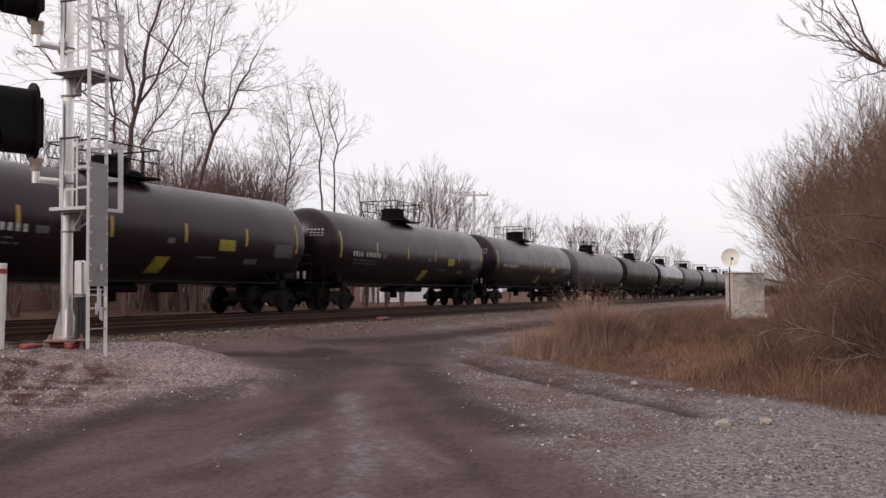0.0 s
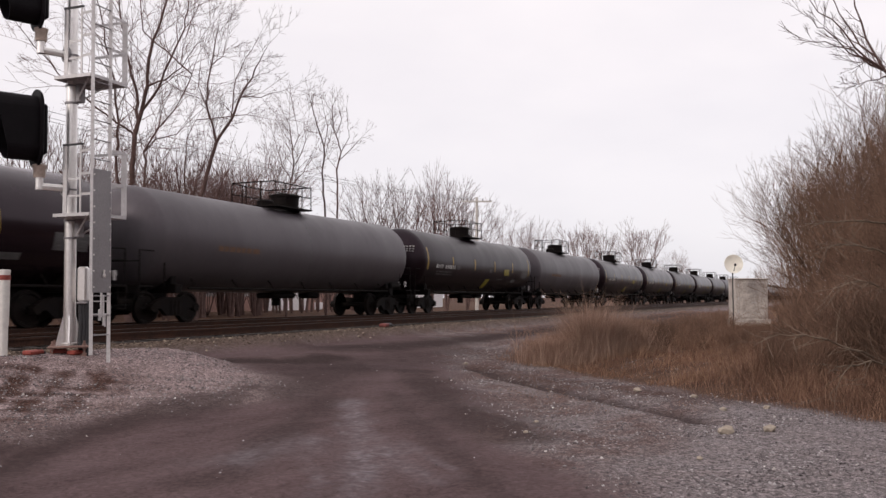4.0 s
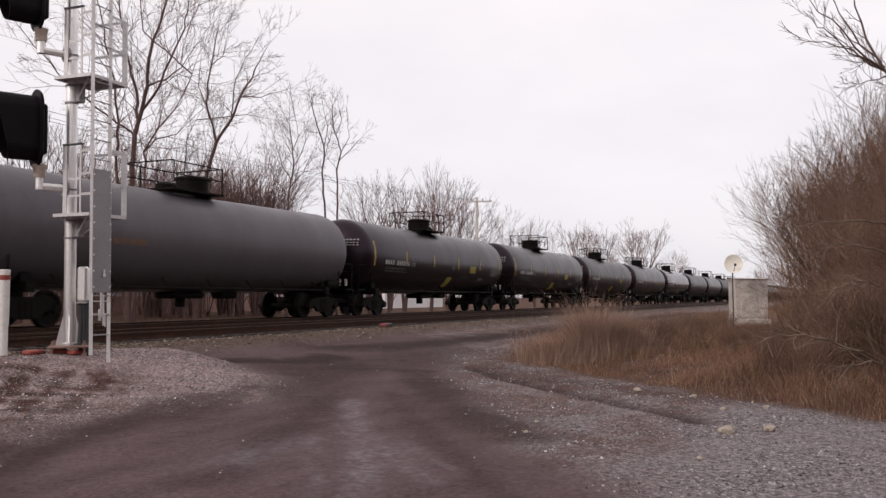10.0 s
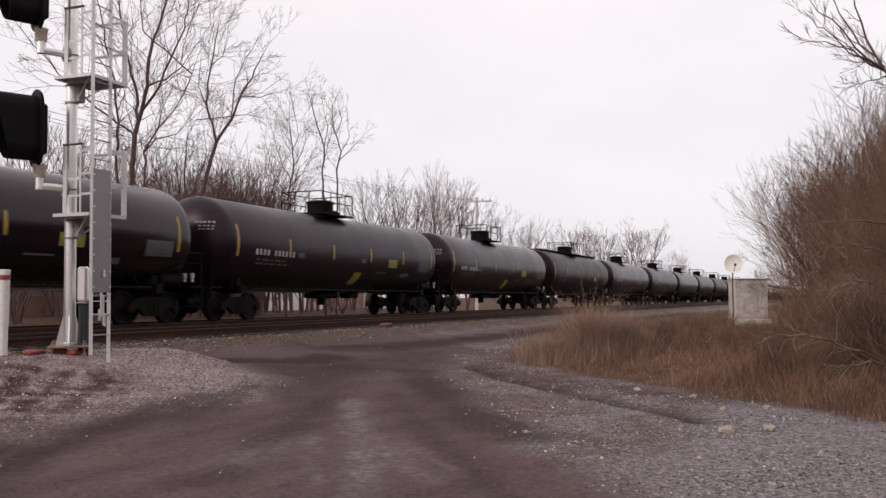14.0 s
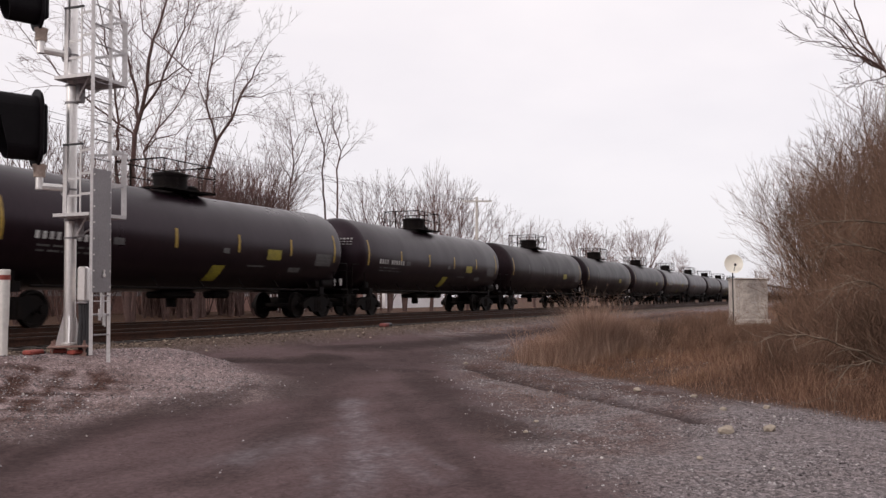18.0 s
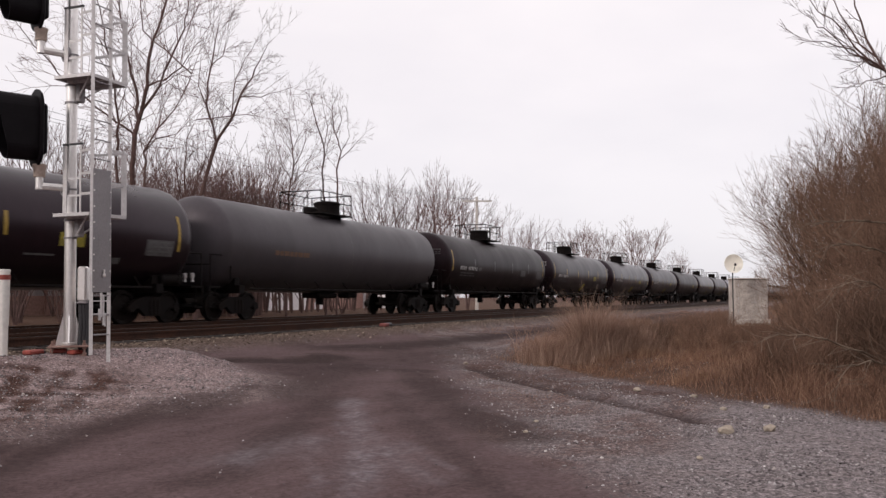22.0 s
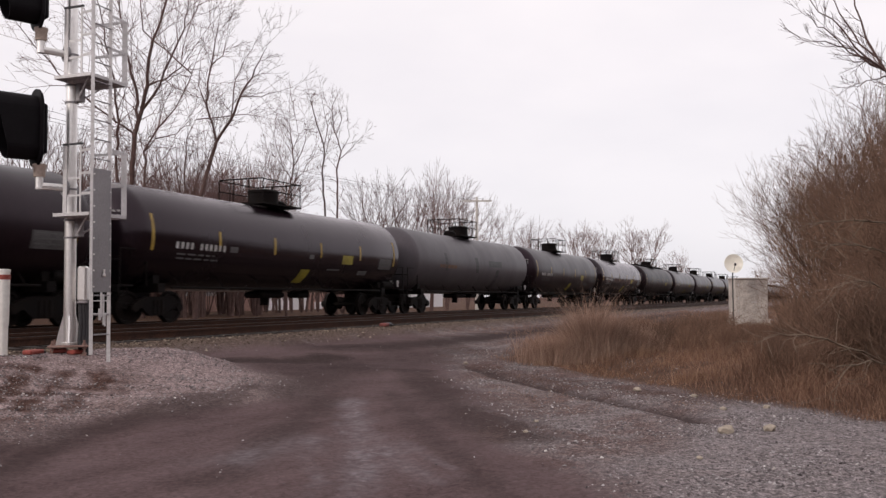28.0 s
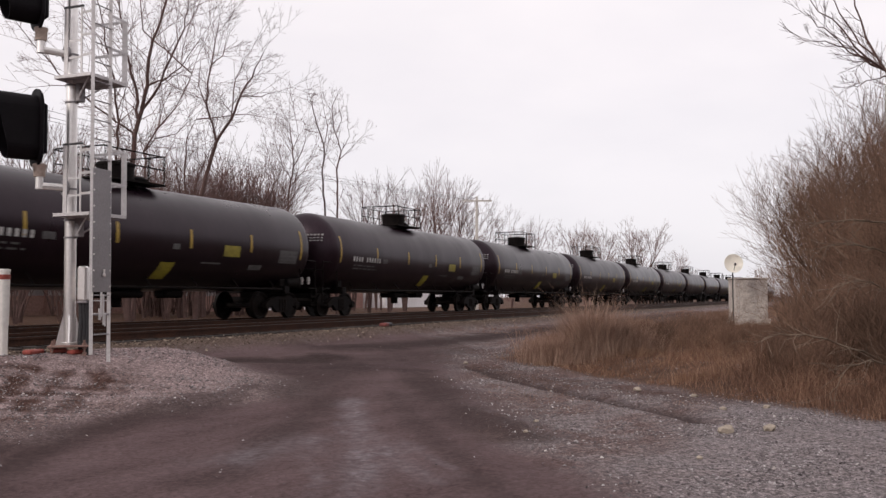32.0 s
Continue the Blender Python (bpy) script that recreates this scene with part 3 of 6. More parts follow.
    add_rod(bm, (-1.15, 0, 1.05), (-1.15, 0, 2.05), 0.022, n=5)
    add_rod(bm, (-0.15, 0, 1.05), (-0.15, 0, 2.05), 0.022, n=5)
    add_rod(bm, (-1.17, 0, 2.05), (-0.13, 0, 2.05), 0.022, n=5)
    S["handrail"] = mesh_of("handrail", bm, M["under"])
    bm = bmesh.new()
    for z in (0.45, 0.75):
        add_box(bm, -1.05, 0, z, 0.34, 0.03, 0.03)
    for x in (-1.2, -0.9):
        add_rod(bm, (x, 0, 0.44), (x, 0, 1.05), 0.018, n=5)
    S["step"] = mesh_of("step", bm, M["under"])
    bm = bmesh.new()
    add_rod(bm, (-1.15, -1.32, 1.75), (-1.15, 1.32, 1.75), 0.02, n=5)
    S["grab"] = mesh_of("grab_rail", bm, M["under"])
    bm = bmesh.new()
    add_box(bm, -0.45, 0, 0.85, 0.8, 0.16, 0.16)
    add_box(bm, -0.92, 0.02, 0.85, 0.30, 0.30, 0.30, bevel=0.06)
    S["coupler"] = mesh_of("coupler", bm, M["under"])
    bm = bmesh.new()                                    # brake hose and twin valve caps at the end
    add_rod(bm, (-0.9, 0, 1.20), (-0.9, 0, 1.34), 0.05, 0.035, n=8)
    add_rod(bm, (-0.9, 0, 1.33), (-0.88, 0, 1.46), 0.07, 0.055, n=8)
    S["cap"] = mesh_of("valve_cap", bm, M["lens"], True)
    bm = bmesh.new()
    add_rod(bm, (-HALF + 1.2, 0, 0), (HALF - 1.2, 0, 0), 0.035, n=6)
    for x in np.arange(-6.0, 6.1, 2.0):
        add_rod(bm, (x, 0, 0), (x, 0.25, 0.30), 0.025, n=4)
    S["side_pipe"] = mesh_of("side_pipe", bm, M["under"])
    bm = bmesh.new()
    add_box(bm, 0, 0, 0.82, 1.5, 0.8, 0.22, bevel=0.08)
    add_rod(bm, (0, 0, 0.45), (0, 0, 0.8), 0.16, n=10)
    S["outlet"] = mesh_of("outlet_skid", bm, M["under"])
    bm = bmesh.new()
    add_box(bm, 2.2, 0.0, 0.86, 0.9, 0.5, 0.30, bevel=0.08)
    S["saddle"] = mesh_of("valve_saddle", bm, M["under"])
    bm = bmesh.new()
    lathe(bm, [(-0.45, 0.001), (-0.45, 0.14), (-0.40, 0.18), (0.40, 0.18), (0.45, 0.14), (0.45, 0.001)], 12, "X")
    S["reservoir"] = mesh_of("air_reservoir", bm, M["under"], True)
    bm = bmesh.new()                                    # full-length walkway on top of older cars
    for y in (-0.42, -0.14, 0.14, 0.42):
        add_box(bm, 0, y, 0, 14.6, 0.16, 0.05)
    for x in np.arange(-7, 7.1, 1.0):
        add_box(bm, x, 0, -0.07, 0.06, 1.0, 0.10)
    S["walkway"] = mesh_of("walkway", bm, M["under"])
    for key, col in (("bar_long", "yellow"), ("bar_short", "yellow"), ("bar_dim", "dim_mark")):
        bm = bmesh.new()
        a = (-16, 23) if key == "bar_long" else (-10, 11)
        skin(bm, -0.055, 0.055, *a)
        S[key] = mesh_of(key, bm, M[col])
    return S


SHARED = build_shared()


def build_car(paint, style, label, seed):
    """One tank car, its base on the rail top at the middle of the car. The leading end is at -x."""
    rng = random.Random(seed)
    S = SHARED
    car = thing("tank_car", pose(0, TRAIN_Y, RAIL), label, "tank car", "tank cars of the train")
    tank = part("tank", tank_mesh(M[paint]), None, car)
    top = TANK_Z + TANK_R
    house, valve = (0.50, -0.75) if style in ("grey", "patched") else (-0.12, 0.72)
    part("manway_housing", S["housing"], None, car, at=pose(house, 0, top - 0.06))
    part("valve_cover", S["valve"], None, car, at=pose(valve, 0, top - 0.05))
    part("platform", S["platform"], None, car, at=pose(-0.3, 0, top + 0.05))
    for y in (-0.92, 0.92):
        part("railing", S["railing"], None, car, at=pose(-0.3, y, top + 0.05))
    for x in (-1.45, 0.85):
        part("end_railing", S["end_rail"], None, car, at=pose(x, 0, top + 0.05))
    for s in (-1, 1):
        turn = 0 if s < 0 else 180
        end = pose(s * (HALF - 0.28), 0, 0, 0, 0, turn)
        part("stub_sill", S["sill"], None, car, at=end)
        part("grab_rail", S["grab"], None, car, at=end)
        for y in (-1.32, 1.32):
            part("handrail", S["handrail"], None, car, at=end @ pose(0, y, 0))
            part("step", S["step"], None, car, at=end @ pose(0, y, 0))
        part("coupler", S["coupler"], None, car, at=pose(s * (HALF + 0.30), 0, 0, 0, 0, turn))
        truck = part("truck", S["bolster"], None, car, at=pose(s * 6.75, 0, 0))
        part("side_frame", S["side_frame"], None, truck)
        part("side_frame", S["side_frame"], None, truck, at=pose(0, 0, 0, 0, 0, 180))
        for x in (-0.89, 0.89):
            part("axle", S["axle"], None, truck, at=pose(x, 0, 0.457))
            for q in (-1, 1):
                wheel = part("wheel", S["wheel"], None, truck, at=pose(x, q * 0.755, 0.457, 0, 0, 0 if q > 0 else 180))
    for y in (0.92, 1.20):
        part("valve_cap", S["cap"], None, car, "pale valve cap", at=pose(HALF - 0.28, 0, 0, 0, 0, 180) @ pose(0, y, 0))
    for y in (-1.28, 1.28):
        part("side_pipe", S["side_pipe"], None, car, at=pose(0, y, 1.02, 0, 0, 0 if y < 0 else 180))
    part("outlet_skid", S["outlet"], None, car)
    part("valve_saddle", S["saddle"], None, car)
    part("air_reservoir", S["reservoir"], None, car, at=pose(HALF - 0.2, -1.0, 1.25))
    if style in ("marked", "dim", "walk", "graffiti", "plain"):
        for k in range(6):
            x = -7.46 + 2.945 * k
            kind = "bar_long" if k in (0, 5) else "bar_short"
            if style in ("dim", "plain") and k not in (0, 5):
                kind = "bar_dim"
            part("reflector", S[kind], None, car, "yellow reflective strip", at=pose(x, 0, lift(x) - TANK_Z))
        bm = bmesh.new()
        skin(bm, 2.95, 3.75, -17, -4)
        part("yellow_panel", bm, M["panel" if style == "plain" else "placard"], car, "dull grey stencilled square" if style == "plain" else "yellow stencilled square")
        bm = bmesh.new()
        skin(bm, 5.95, 7.05, -22, -5)
        part("data_panel", bm, M["panel"], car, "grey test data panel")
        bm = bmesh.new()
        for a in (-8, -13, -18, -22):
            skin(bm, 6.05, 6.95, a, a + 1.6, TANK_R + 0.010, 1)
        tagged(part("panel_line", bm, M["dim_mark"], car), kind="stuff")
    if style in ("marked", "walk", "graffiti", "plain"):
        bm = bmesh.new()
        marks_bars(bm, -6.5, -12, 7.0, 11, 0.115, 0.10, blank=4)
        tagged(part("reporting_mark", bm, M["white_mark"] if style in ("marked", "plain") else M["dim_mark"], car, "white reporting mark"), kind="stuff")
        bm = bmesh.new()
        skin(bm, -4.0, -3.6, -12, -5)
        part("grey_square", bm, M["panel"], car)
        bm = bmesh.new()
        for a, n, x1 in ((-19, 9, -4.6), (-24, 7, -4.4)):
            x = -6.4
            while x < x1:
                w = rng.uniform(0.12, 0.42)
                skin(bm, x, min(x + w, x1), a, a + 2.0, n=1)
                x += w + 0.10
        tagged(part("capacity_line", bm, M["dim_mark"], car, "small grey stencil lines"), kind="stuff")
        bm = bmesh.new()
        for a, z0, n in ((0, 0.62, 5), (0, 0.50, 4), (0, 0.40, 4)):
            for k in range(n):
                cx = -1.05 + 0.13 * k
                r = HALF + 0.78 * math.sqrt(max(0, 1 - (cx * cx + z0 * z0) / TANK_R ** 2)) + 0.012
                add_box(bm, -r, cx, lift(HALF) + z0, 0.012, 0.09, 0.06 if z0 > 0.6 else 0.035)
        tagged(part("head_marks", bm, M["dim_mark"] if seed % 2 else M["white_mark"], car, "white stencil on the tank head"), kind="stuff")
    if style == "marked":
        bm = bmesh.new()
        skin(bm, 0.15, 0.75, -50, -27, slant=0.12)
        part("placard", bm, M["placard"], car, "yellow placard low on the tank")
        bm = bmesh.new()
        skin(bm, 0.6, 0.9, -12, -6)
        skin(bm, 2.0, 2.9, -27, -25, n=1)
        skin(bm, 4.4, 5.1, -33, -26)
        tagged(part("stencil_block", bm, M["dim_mark"], car), kind="stuff")
    if style in ("grey", "patched"):
        bm = bmesh.new()
        x = -5.3
        while x < -3.4:
            w = rng.uniform(0.18, 0.4)
            skin(bm, x, x + w, -11, -5, n=1)
            x += w + 0.06
        tagged(part("faded_mark", bm, M["rust_mark"], car, "faded rust-brown stencil"), kind="stuff")
        bm = bmesh.new()
        skin(bm, -0.03, 0.03, -70, 78, n=14)
        part("centre_seam", bm, M["panel"], car, "dark seam band round the middle")
    if style == "patched":
        bm = bmesh.new()
        skin(bm, 1.2, 3.2, -2, 10)
        skin(bm, 2.2, 2.7, -55, -8, slant=0.2)
        skin(bm, -4.6, -4.3, -16, 16, slant=-0.2)
        skin(bm, -0.6, -0.2, -16, 14, slant=-0.2)
        tagged(part("paint_patches", bm, M["patch"], car, "black overpainted patches"), kind="stuff")
    if style == "graffiti":
        for k in range(16):
            bm = bmesh.new()
            x = rng.uniform(-4.8, 6.2)
            a = rng.uniform(-45, -12)
            skin(bm, x, x + rng.uniform(0.1, 0.35), a, a + rng.uniform(6, 22), slant=rng.uniform(-0.7, 0.7))
            part("spray_paint", bm, M["panel"], car, "faded spray-painted shape")
    if style == "walk":
        part("walkway", S["walkway"], None, car, "long walkway along the tank top", at=pose(0, 0, top + 0.10))
    return car


BLACK = "black tank car with yellow reflective strips and white stencils"
STYLES = {
    "A": ("black", "marked", BLACK),
    "B": ("matt", "marked", "dull black tank car with yellow strips and stencils"),
    "G": ("gloss", "marked", "glossy black tank car with a shining tank head"),
    "D": ("matt", "dim", "dusty black tank car with faded strips, no lettering"),
    "R": ("brown", "dim", "rusty brown-black tank car with faded strips"),
    "F": ("brown", "graffiti", "rusty black tank car with faded spray paint"),
    "S": ("grey", "grey", "plain grey tank car with a dark centre seam"),
    "L": ("silver", "grey", "light grey tank car with faded brown stencil"),
    "P": ("grey", "patched", "grey tank car with black overpainted patches"),
    "T": ("brown", "plain", "dull black tank car with faded strips and white lettering"),
    "W": ("brown", "walk", "brown-black tank car with a full-length top walkway"),
}
# one letter a car, from the one that leads out of view on the left
ORDER = "AAAASFGSBSAABABSAABAGBAWABABRRRASTBABRABGPBGWABABABDABBABADAB"
# middle of each car at the start, metres along the track, with the slack of its couplings
FIRST, PITCH = 20.175, 17.500
NUDGE = dict(zip(range(-1, 45), (-0.62, -0.59, -0.24, -0.19, -0.17, -0.15, -0.14, -0.10, -0.08, -0.06, -0.04, 0.01, -0.03, 0.13, 0.10, 0.2, 0.26, 0.31, 0.20, 0.30,
                                 0.20, 0.21, 0.20, 0.15, 0.10, 0.28, 0.23, 0.17, 0.45, 0.35, 0.2, 0.0, -0.1, -0.15, -0.18, -0.17, -0.30, -0.35, -0.40, -0.45,
                                 -0.48, -0.50, -0.60, -0.64, 0.09, -0.03)))
CARS = []
_made = {}
for _k, _c in enumerate(ORDER):
    _j = _k - 1
    if _c not in _made:
        _made[_c] = build_car(*STYLES[_c], seed=_k)
        _car = _made[_c]
    else:
        _car = copy_thing(_made[_c], pose(0, TRAIN_Y, RAIL))
    CARS.append((_car, FIRST + PITCH * _j + NUDGE.get(_j, 0.0)))


def train_way(t):
    """Metres that the train has come by t seconds: it slows very slightly."""
    return 24.3994 * t - 0.01007 * t * t


# ---- signal mast and trackside things ----
def build_mast():
    x0, y0 = 10.805, 11.24
    z0 = gz(x0, y0)
    mast = thing("signal_mast", pose(x0, y0, z0, 0, -0.7, TURN - 90), "galvanised signal mast with ladder, platforms and black signal heads",
                 "signal mast")
    # the mast's own axes: x to the right across the view, y away from the viewer
    bm = bmesh.new()
    add_rod(bm, (0, 0, 0.12), (0, 0, 7.4), 0.094, 0.084, n=24)
    part("pole", bm, M["alu"], mast, "round pale metal pole", True)
    # two rusty plates held apart by levelling nuts
    for z, s, col in ((0.115, 0.60, "plate"), (-0.03, 0.52, "plate")):
        bm = bmesh.new()
        add_box(bm, 0, 0, z, s, s, 0.03, Matrix.Rotation(radians(19), 4, "Z"), bevel=0.006)
        part("base_plate", bm, M[col], mast, "rusty pinkish base plate")
    bm = bmesh.new()
    add_box(bm, -0.10, -0.16, 0.05, 0.24, 0.10, 0.07, Matrix.Rotation(radians(19), 4, "Z"), bevel=0.015)
    part("bond_clamp", bm, M["red"], mast, "orange-red clamp between the plates")
    bm = bmesh.new()
    lathe(bm, [(0.125, 0.001), (0.125, 0.125), (0.165, 0.125), (0.175, 0.10)], 20, "Z")
    part("base_collar", bm, M["alu"], mast, "", True)
    for a in (0, 90, 180, 270):
        bm = bmesh.new()
        r = Matrix.Rotation(radians(a + 19), 4, "Z")
        v = [bm.verts.new(r @ Vector(p)) for p in ((0.085, -0.012, 0.13), (0.20, -0.012, 0.13), (0.20, -0.012, 0.17), (0.097, -0.012, 0.60), (0.085, 0.012, 0.13),
                                                   (0.20, 0.012, 0.13), (0.20, 0.012, 0.17), (0.097, 0.012, 0.60))]
        for f in ((0, 1, 2, 3), (7, 6, 5, 4), (0, 4, 5, 1), (1, 5, 6, 2), (2, 6, 7, 3), (3, 7, 4, 0)):
            bm.faces.new([v[k] for k in f])
        part("gusset", bm, M["alu"], mast)
        bm = bmesh.new()
        p = r @ Vector((0.235, 0.235, 0))
        add_rod(bm, (p.x, p.y, -0.1), (p.x, p.y, 0.21), 0.016, n=6)
        for z in (0.0, 0.085, 0.145):
            add_rod(bm, (p.x, p.y, z - 0.014), (p.x, p.y, z + 0.014), 0.034, n=6)
        part("anchor_bolt", bm, M["plate"], mast)
    # platforms: near corner, then along the ladder's side and across to the pole's side
    near = Vector((0.51, -0.54, 0))
    u, v = Vector((0.33, 0.944, 0)), Vector((-0.944, 0.33, 0))
    LONG, WIDE = 0.86, 0.70
    turn = Matrix.Rotation(math.atan2(u.y, u.x), 4, "Z")

    def at(a, b, z=0.0):
        p = near + u * a + v * b
        return Vector((p.x, p.y, z))

    def flat(bm, p, q, w, t, side):
        """A flat bar from p to q; w wide along side, t thick."""
        d = (q - p).normalized()
        s = side.normalized()
        n = d.cross(s)
        vs = [bm.verts.new(e + s * (i * w / 2) + n * (j * t / 2)) for e in (p, q) for i, j in ((-1, -1), (1, -1), (1, 1), (-1, 1))]
        for f in ((3, 2, 1, 0), (4, 5, 6, 7), (0, 1, 5, 4), (1, 2, 6, 5), (2, 3, 7, 6), (3, 0, 4, 7)):
            bm.faces.new([vs[k] for k in f])

    for zp in (2.20, 4.39):
        bm = bmesh.new()
        c = at(LONG / 2, WIDE / 2, zp)
        add_box(bm, c.x, c.y, c.z, LONG - 0.02, WIDE - 0.02, 0.012, turn)
        plat = part("platform", bm, M["deck"], mast, "grey perforated deck plate")
        # angle frame round the deck
        for p, q, s in ((at(0, 0, zp), at(0, WIDE, zp), u), (at(LONG, 0, zp), at(LONG, WIDE, zp), u), (at(0, 0, zp), at(LONG, 0, zp), v), (at(0, WIDE, zp), at(LONG, WIDE, zp), v)):
            bm = bmesh.new()
            flat(bm, p - Vector((0, 0, 0.018)), q - Vector((0, 0, 0.018)), 0.052, 0.014, Vector((0, 0, 1)))
            part("frame_angle", bm, M["galv"], plat)
        for a in (0.30, 0.58):
            bm = bmesh.new()
            flat(bm, at(a, 0.02, zp - 0.03), at(a, WIDE - 0.02, zp - 0.03), 0.045, 0.03, Vector((0, 0, 1)))
            part("deck_bearer", bm, M["galv"], plat)
        # bracket plate on the pole and braces to the outer corners
        bm = bmesh.new()
        add_box(bm, 0.10, 0.02, zp - 0.19, 0.13, 0.17, 0.31, turn, bevel=0.008)
        part("bracket", bm, M["guard"], plat)
        for a in (0.12, 0.62):
            bm = bmesh.new()
            add_rod(bm, (0.06, 0.03, zp - 0.36), at(a, 0.14, zp - 0.03), 0.014, n=6)
            part("brace", bm, M["galv"], plat)
        for z in (zp - 0.36, zp - 0.08, zp + 0.42):
            bm = bmesh.new()
            lathe(bm, [(z - 0.014, 0.088), (z - 0.014, 0.104), (z + 0.014, 0.104), (z + 0.014, 0.088)], 20, "Z")
            part("pole_band", bm, M["guard"], plat)
        # posts: two on the road side, one at the outer corner, one behind
        posts = ((0.03, 0.50, 1.09, 0.075, v), (0.03, 0.20, 1.09, 0.03, v), (LONG - 0.03, 0.02, 1.05, 0.085, Vector((0.8, 0.2, 0))), (LONG - 0.03, WIDE - 0.05, 1.05, 0.045, v))
        for a, b, h, w, s in posts:
            bm = bmesh.new()
            flat(bm, at(a, b, zp - 0.02), at(a, b, zp + h), w, 0.012, s)
            flat(bm, at(a, b, zp - 0.02) + u * 0.02 + v * (w / 2), at(a, b, zp + h) + u * 0.02 + v * (w / 2), 0.04, 0.010, u)
            part("post", bm, M["galv"], plat)
        bm = bmesh.new()
        flat(bm, at(0.03, 0.54, zp + 1.09), at(0.03, 0.16, zp + 1.09), 0.03, 0.03, Vector((0, 0, 1)))
        part("top_bar", bm, M["dark"], plat, "dark bar across the post tops")
        for z in (0.55, 0.28):
            bm = bmesh.new()
            flat(bm, at(0.045, 0.50, zp + z), at(0.045, 0.20, zp + z), 0.035, 0.008, Vector((0, 0, 1)))
            part("hand_rail", bm, M["galv"], plat)
        for z in (0.50, 1.04):
            for p, q in ((at(0.40, 0.01, zp + z), at(LONG - 0.03, 0.02, zp + z)), (at(LONG - 0.03, 0.02, zp + z), at(LONG - 0.03, WIDE - 0.05, zp + z))):
                bm = bmesh.new()
                flat(bm, p, q, 0.045, 0.010, Vector((0, 0, 1)))
                part("hand_rail", bm, M["galv"], plat)
        for z in (0.30, 0.62, 0.98):
            bm = bmesh.new()
            flat(bm, at(0.0, -0.03, zp + z), at(0.03, 0.20, zp + z), 0.04, 0.010, Vector((0, 0, 1)))
            part("ladder_clip", bm, M["galv"], plat)
    # ladder along the platforms' outer side, with a locked climbing guard
    for a in (0.0, 0.40):
        bm = bmesh.new()
        flat(bm, at(a, -0.05, 0.0 if a == 0 else -0.14), at(a, -0.05, 7.4), 0.055, 0.014, Vector((1, 0.15, 0)))
        part("ladder_rail", bm, M["galv"], mast)
    bm = bmesh.new()
    add_rod(bm, (-0.20, 0, 0), (0.20, 0, 0), 0.011, n=8)
    rung = mesh_of("rung", bm, M["guard"], True)
    for k in range(24):
        c = at(0.20, -0.05, 0.30 + 0.305 * k)
        part("rung", rung, None, mast, at=Matrix.Translation(c) @ turn)
    c = at(0.20, -0.075, 1.925)
    bm = bmesh.new()
    add_box(bm, 0, 0, 0, 0.40, 0.010, 1.93, bevel=0.003)
    for x in (-0.195, 0.195):
        add_box(bm, x, 0.030, 0, 0.010, 0.06, 1.93)
    guard = part("climbing_guard", bm, M["guard"], mast, "plain grey sheet metal climbing guard", at=Matrix.Translation(c) @ turn)
    for x in (-0.185, 0.185):
        for k in range(8):
            bm = bmesh.new()
            add_rod(bm, (x, -0.014, -0.88 + 0.25 * k), (x, -0.004, -0.88 + 0.25 * k), 0.013, n=6)
            part("rivet", bm, M["alu"], guard)
    bm = bmesh.new()
    add_box(bm, 0.03, -0.025, -0.70, 0.055, 0.035, 0.055, bevel=0.01)
    add_rod(bm, (0.03, -0.025, -0.68), (0.03, -0.025, -0.61), 0.016, n=8)
    part("padlock", bm, M["alu"], guard)
    # latch bars that hang below the guard
    for x, z0_, z1_, w in ((0.0, -1.35, -0.97, 0.035), (0.05, -1.48, -1.0, 0.022), (-0.035, -1.40, -1.22, 0.05), (0.085, -1.50, -1.30, 0.02)):
        bm = bmesh.new()
        add_box(bm, x, 0.0, (z0_ + z1_) / 2, w, 0.02, z1_ - z0_, bevel=0.003)
        part("latch_bar", bm, M["galv"], guard)
    for z in (-1.10, -1.30):
        bm = bmesh.new()
        add_rod(bm, (-0.2, 0.0, z), (0.2, 0.0, z), 0.009, n=6)
        part("latch_rod", bm, M["galv"], guard)
    # cable riser behind the ladder: pale box above a dark duct
    bm = bmesh.new()
    add_box(bm, 0.235, -0.05, 1.10, 0.155, 0.15, 0.56, bevel=0.03)
    box_ = part("junction_box", bm, M["alu"], mast, "pale metal cable box")
    bm = bmesh.new()
    add_box(bm, 0.235, -0.05, 0.805, 0.165, 0.16, 0.03, bevel=0.006)
    part("flange", bm, M["guard"], box_)
    for k in range(3):
        bm = bmesh.new()
        x = 0.20 + 0.045 * k
        pts = [Vector((x, -0.05, 0.82)), Vector((x + 0.005, -0.045 + 0.02 * k, 0.45)), Vector((x - 0.01, -0.05 + 0.02 * k, 0.18)), Vector((x + 0.02, -0.06, -0.06))]
        for p, q in zip(pts, pts[1:]):
            add_rod(bm, p, q, 0.042, n=10)
        part("cable_duct", bm, M["dark"], mast, "black corrugated cable duct", True)
    # two black heads on elbow arms, facing down the line
    n_ = Vector((-0.72, -0.69, 0))
    e_ = Vector((0.69, -0.72, 0))
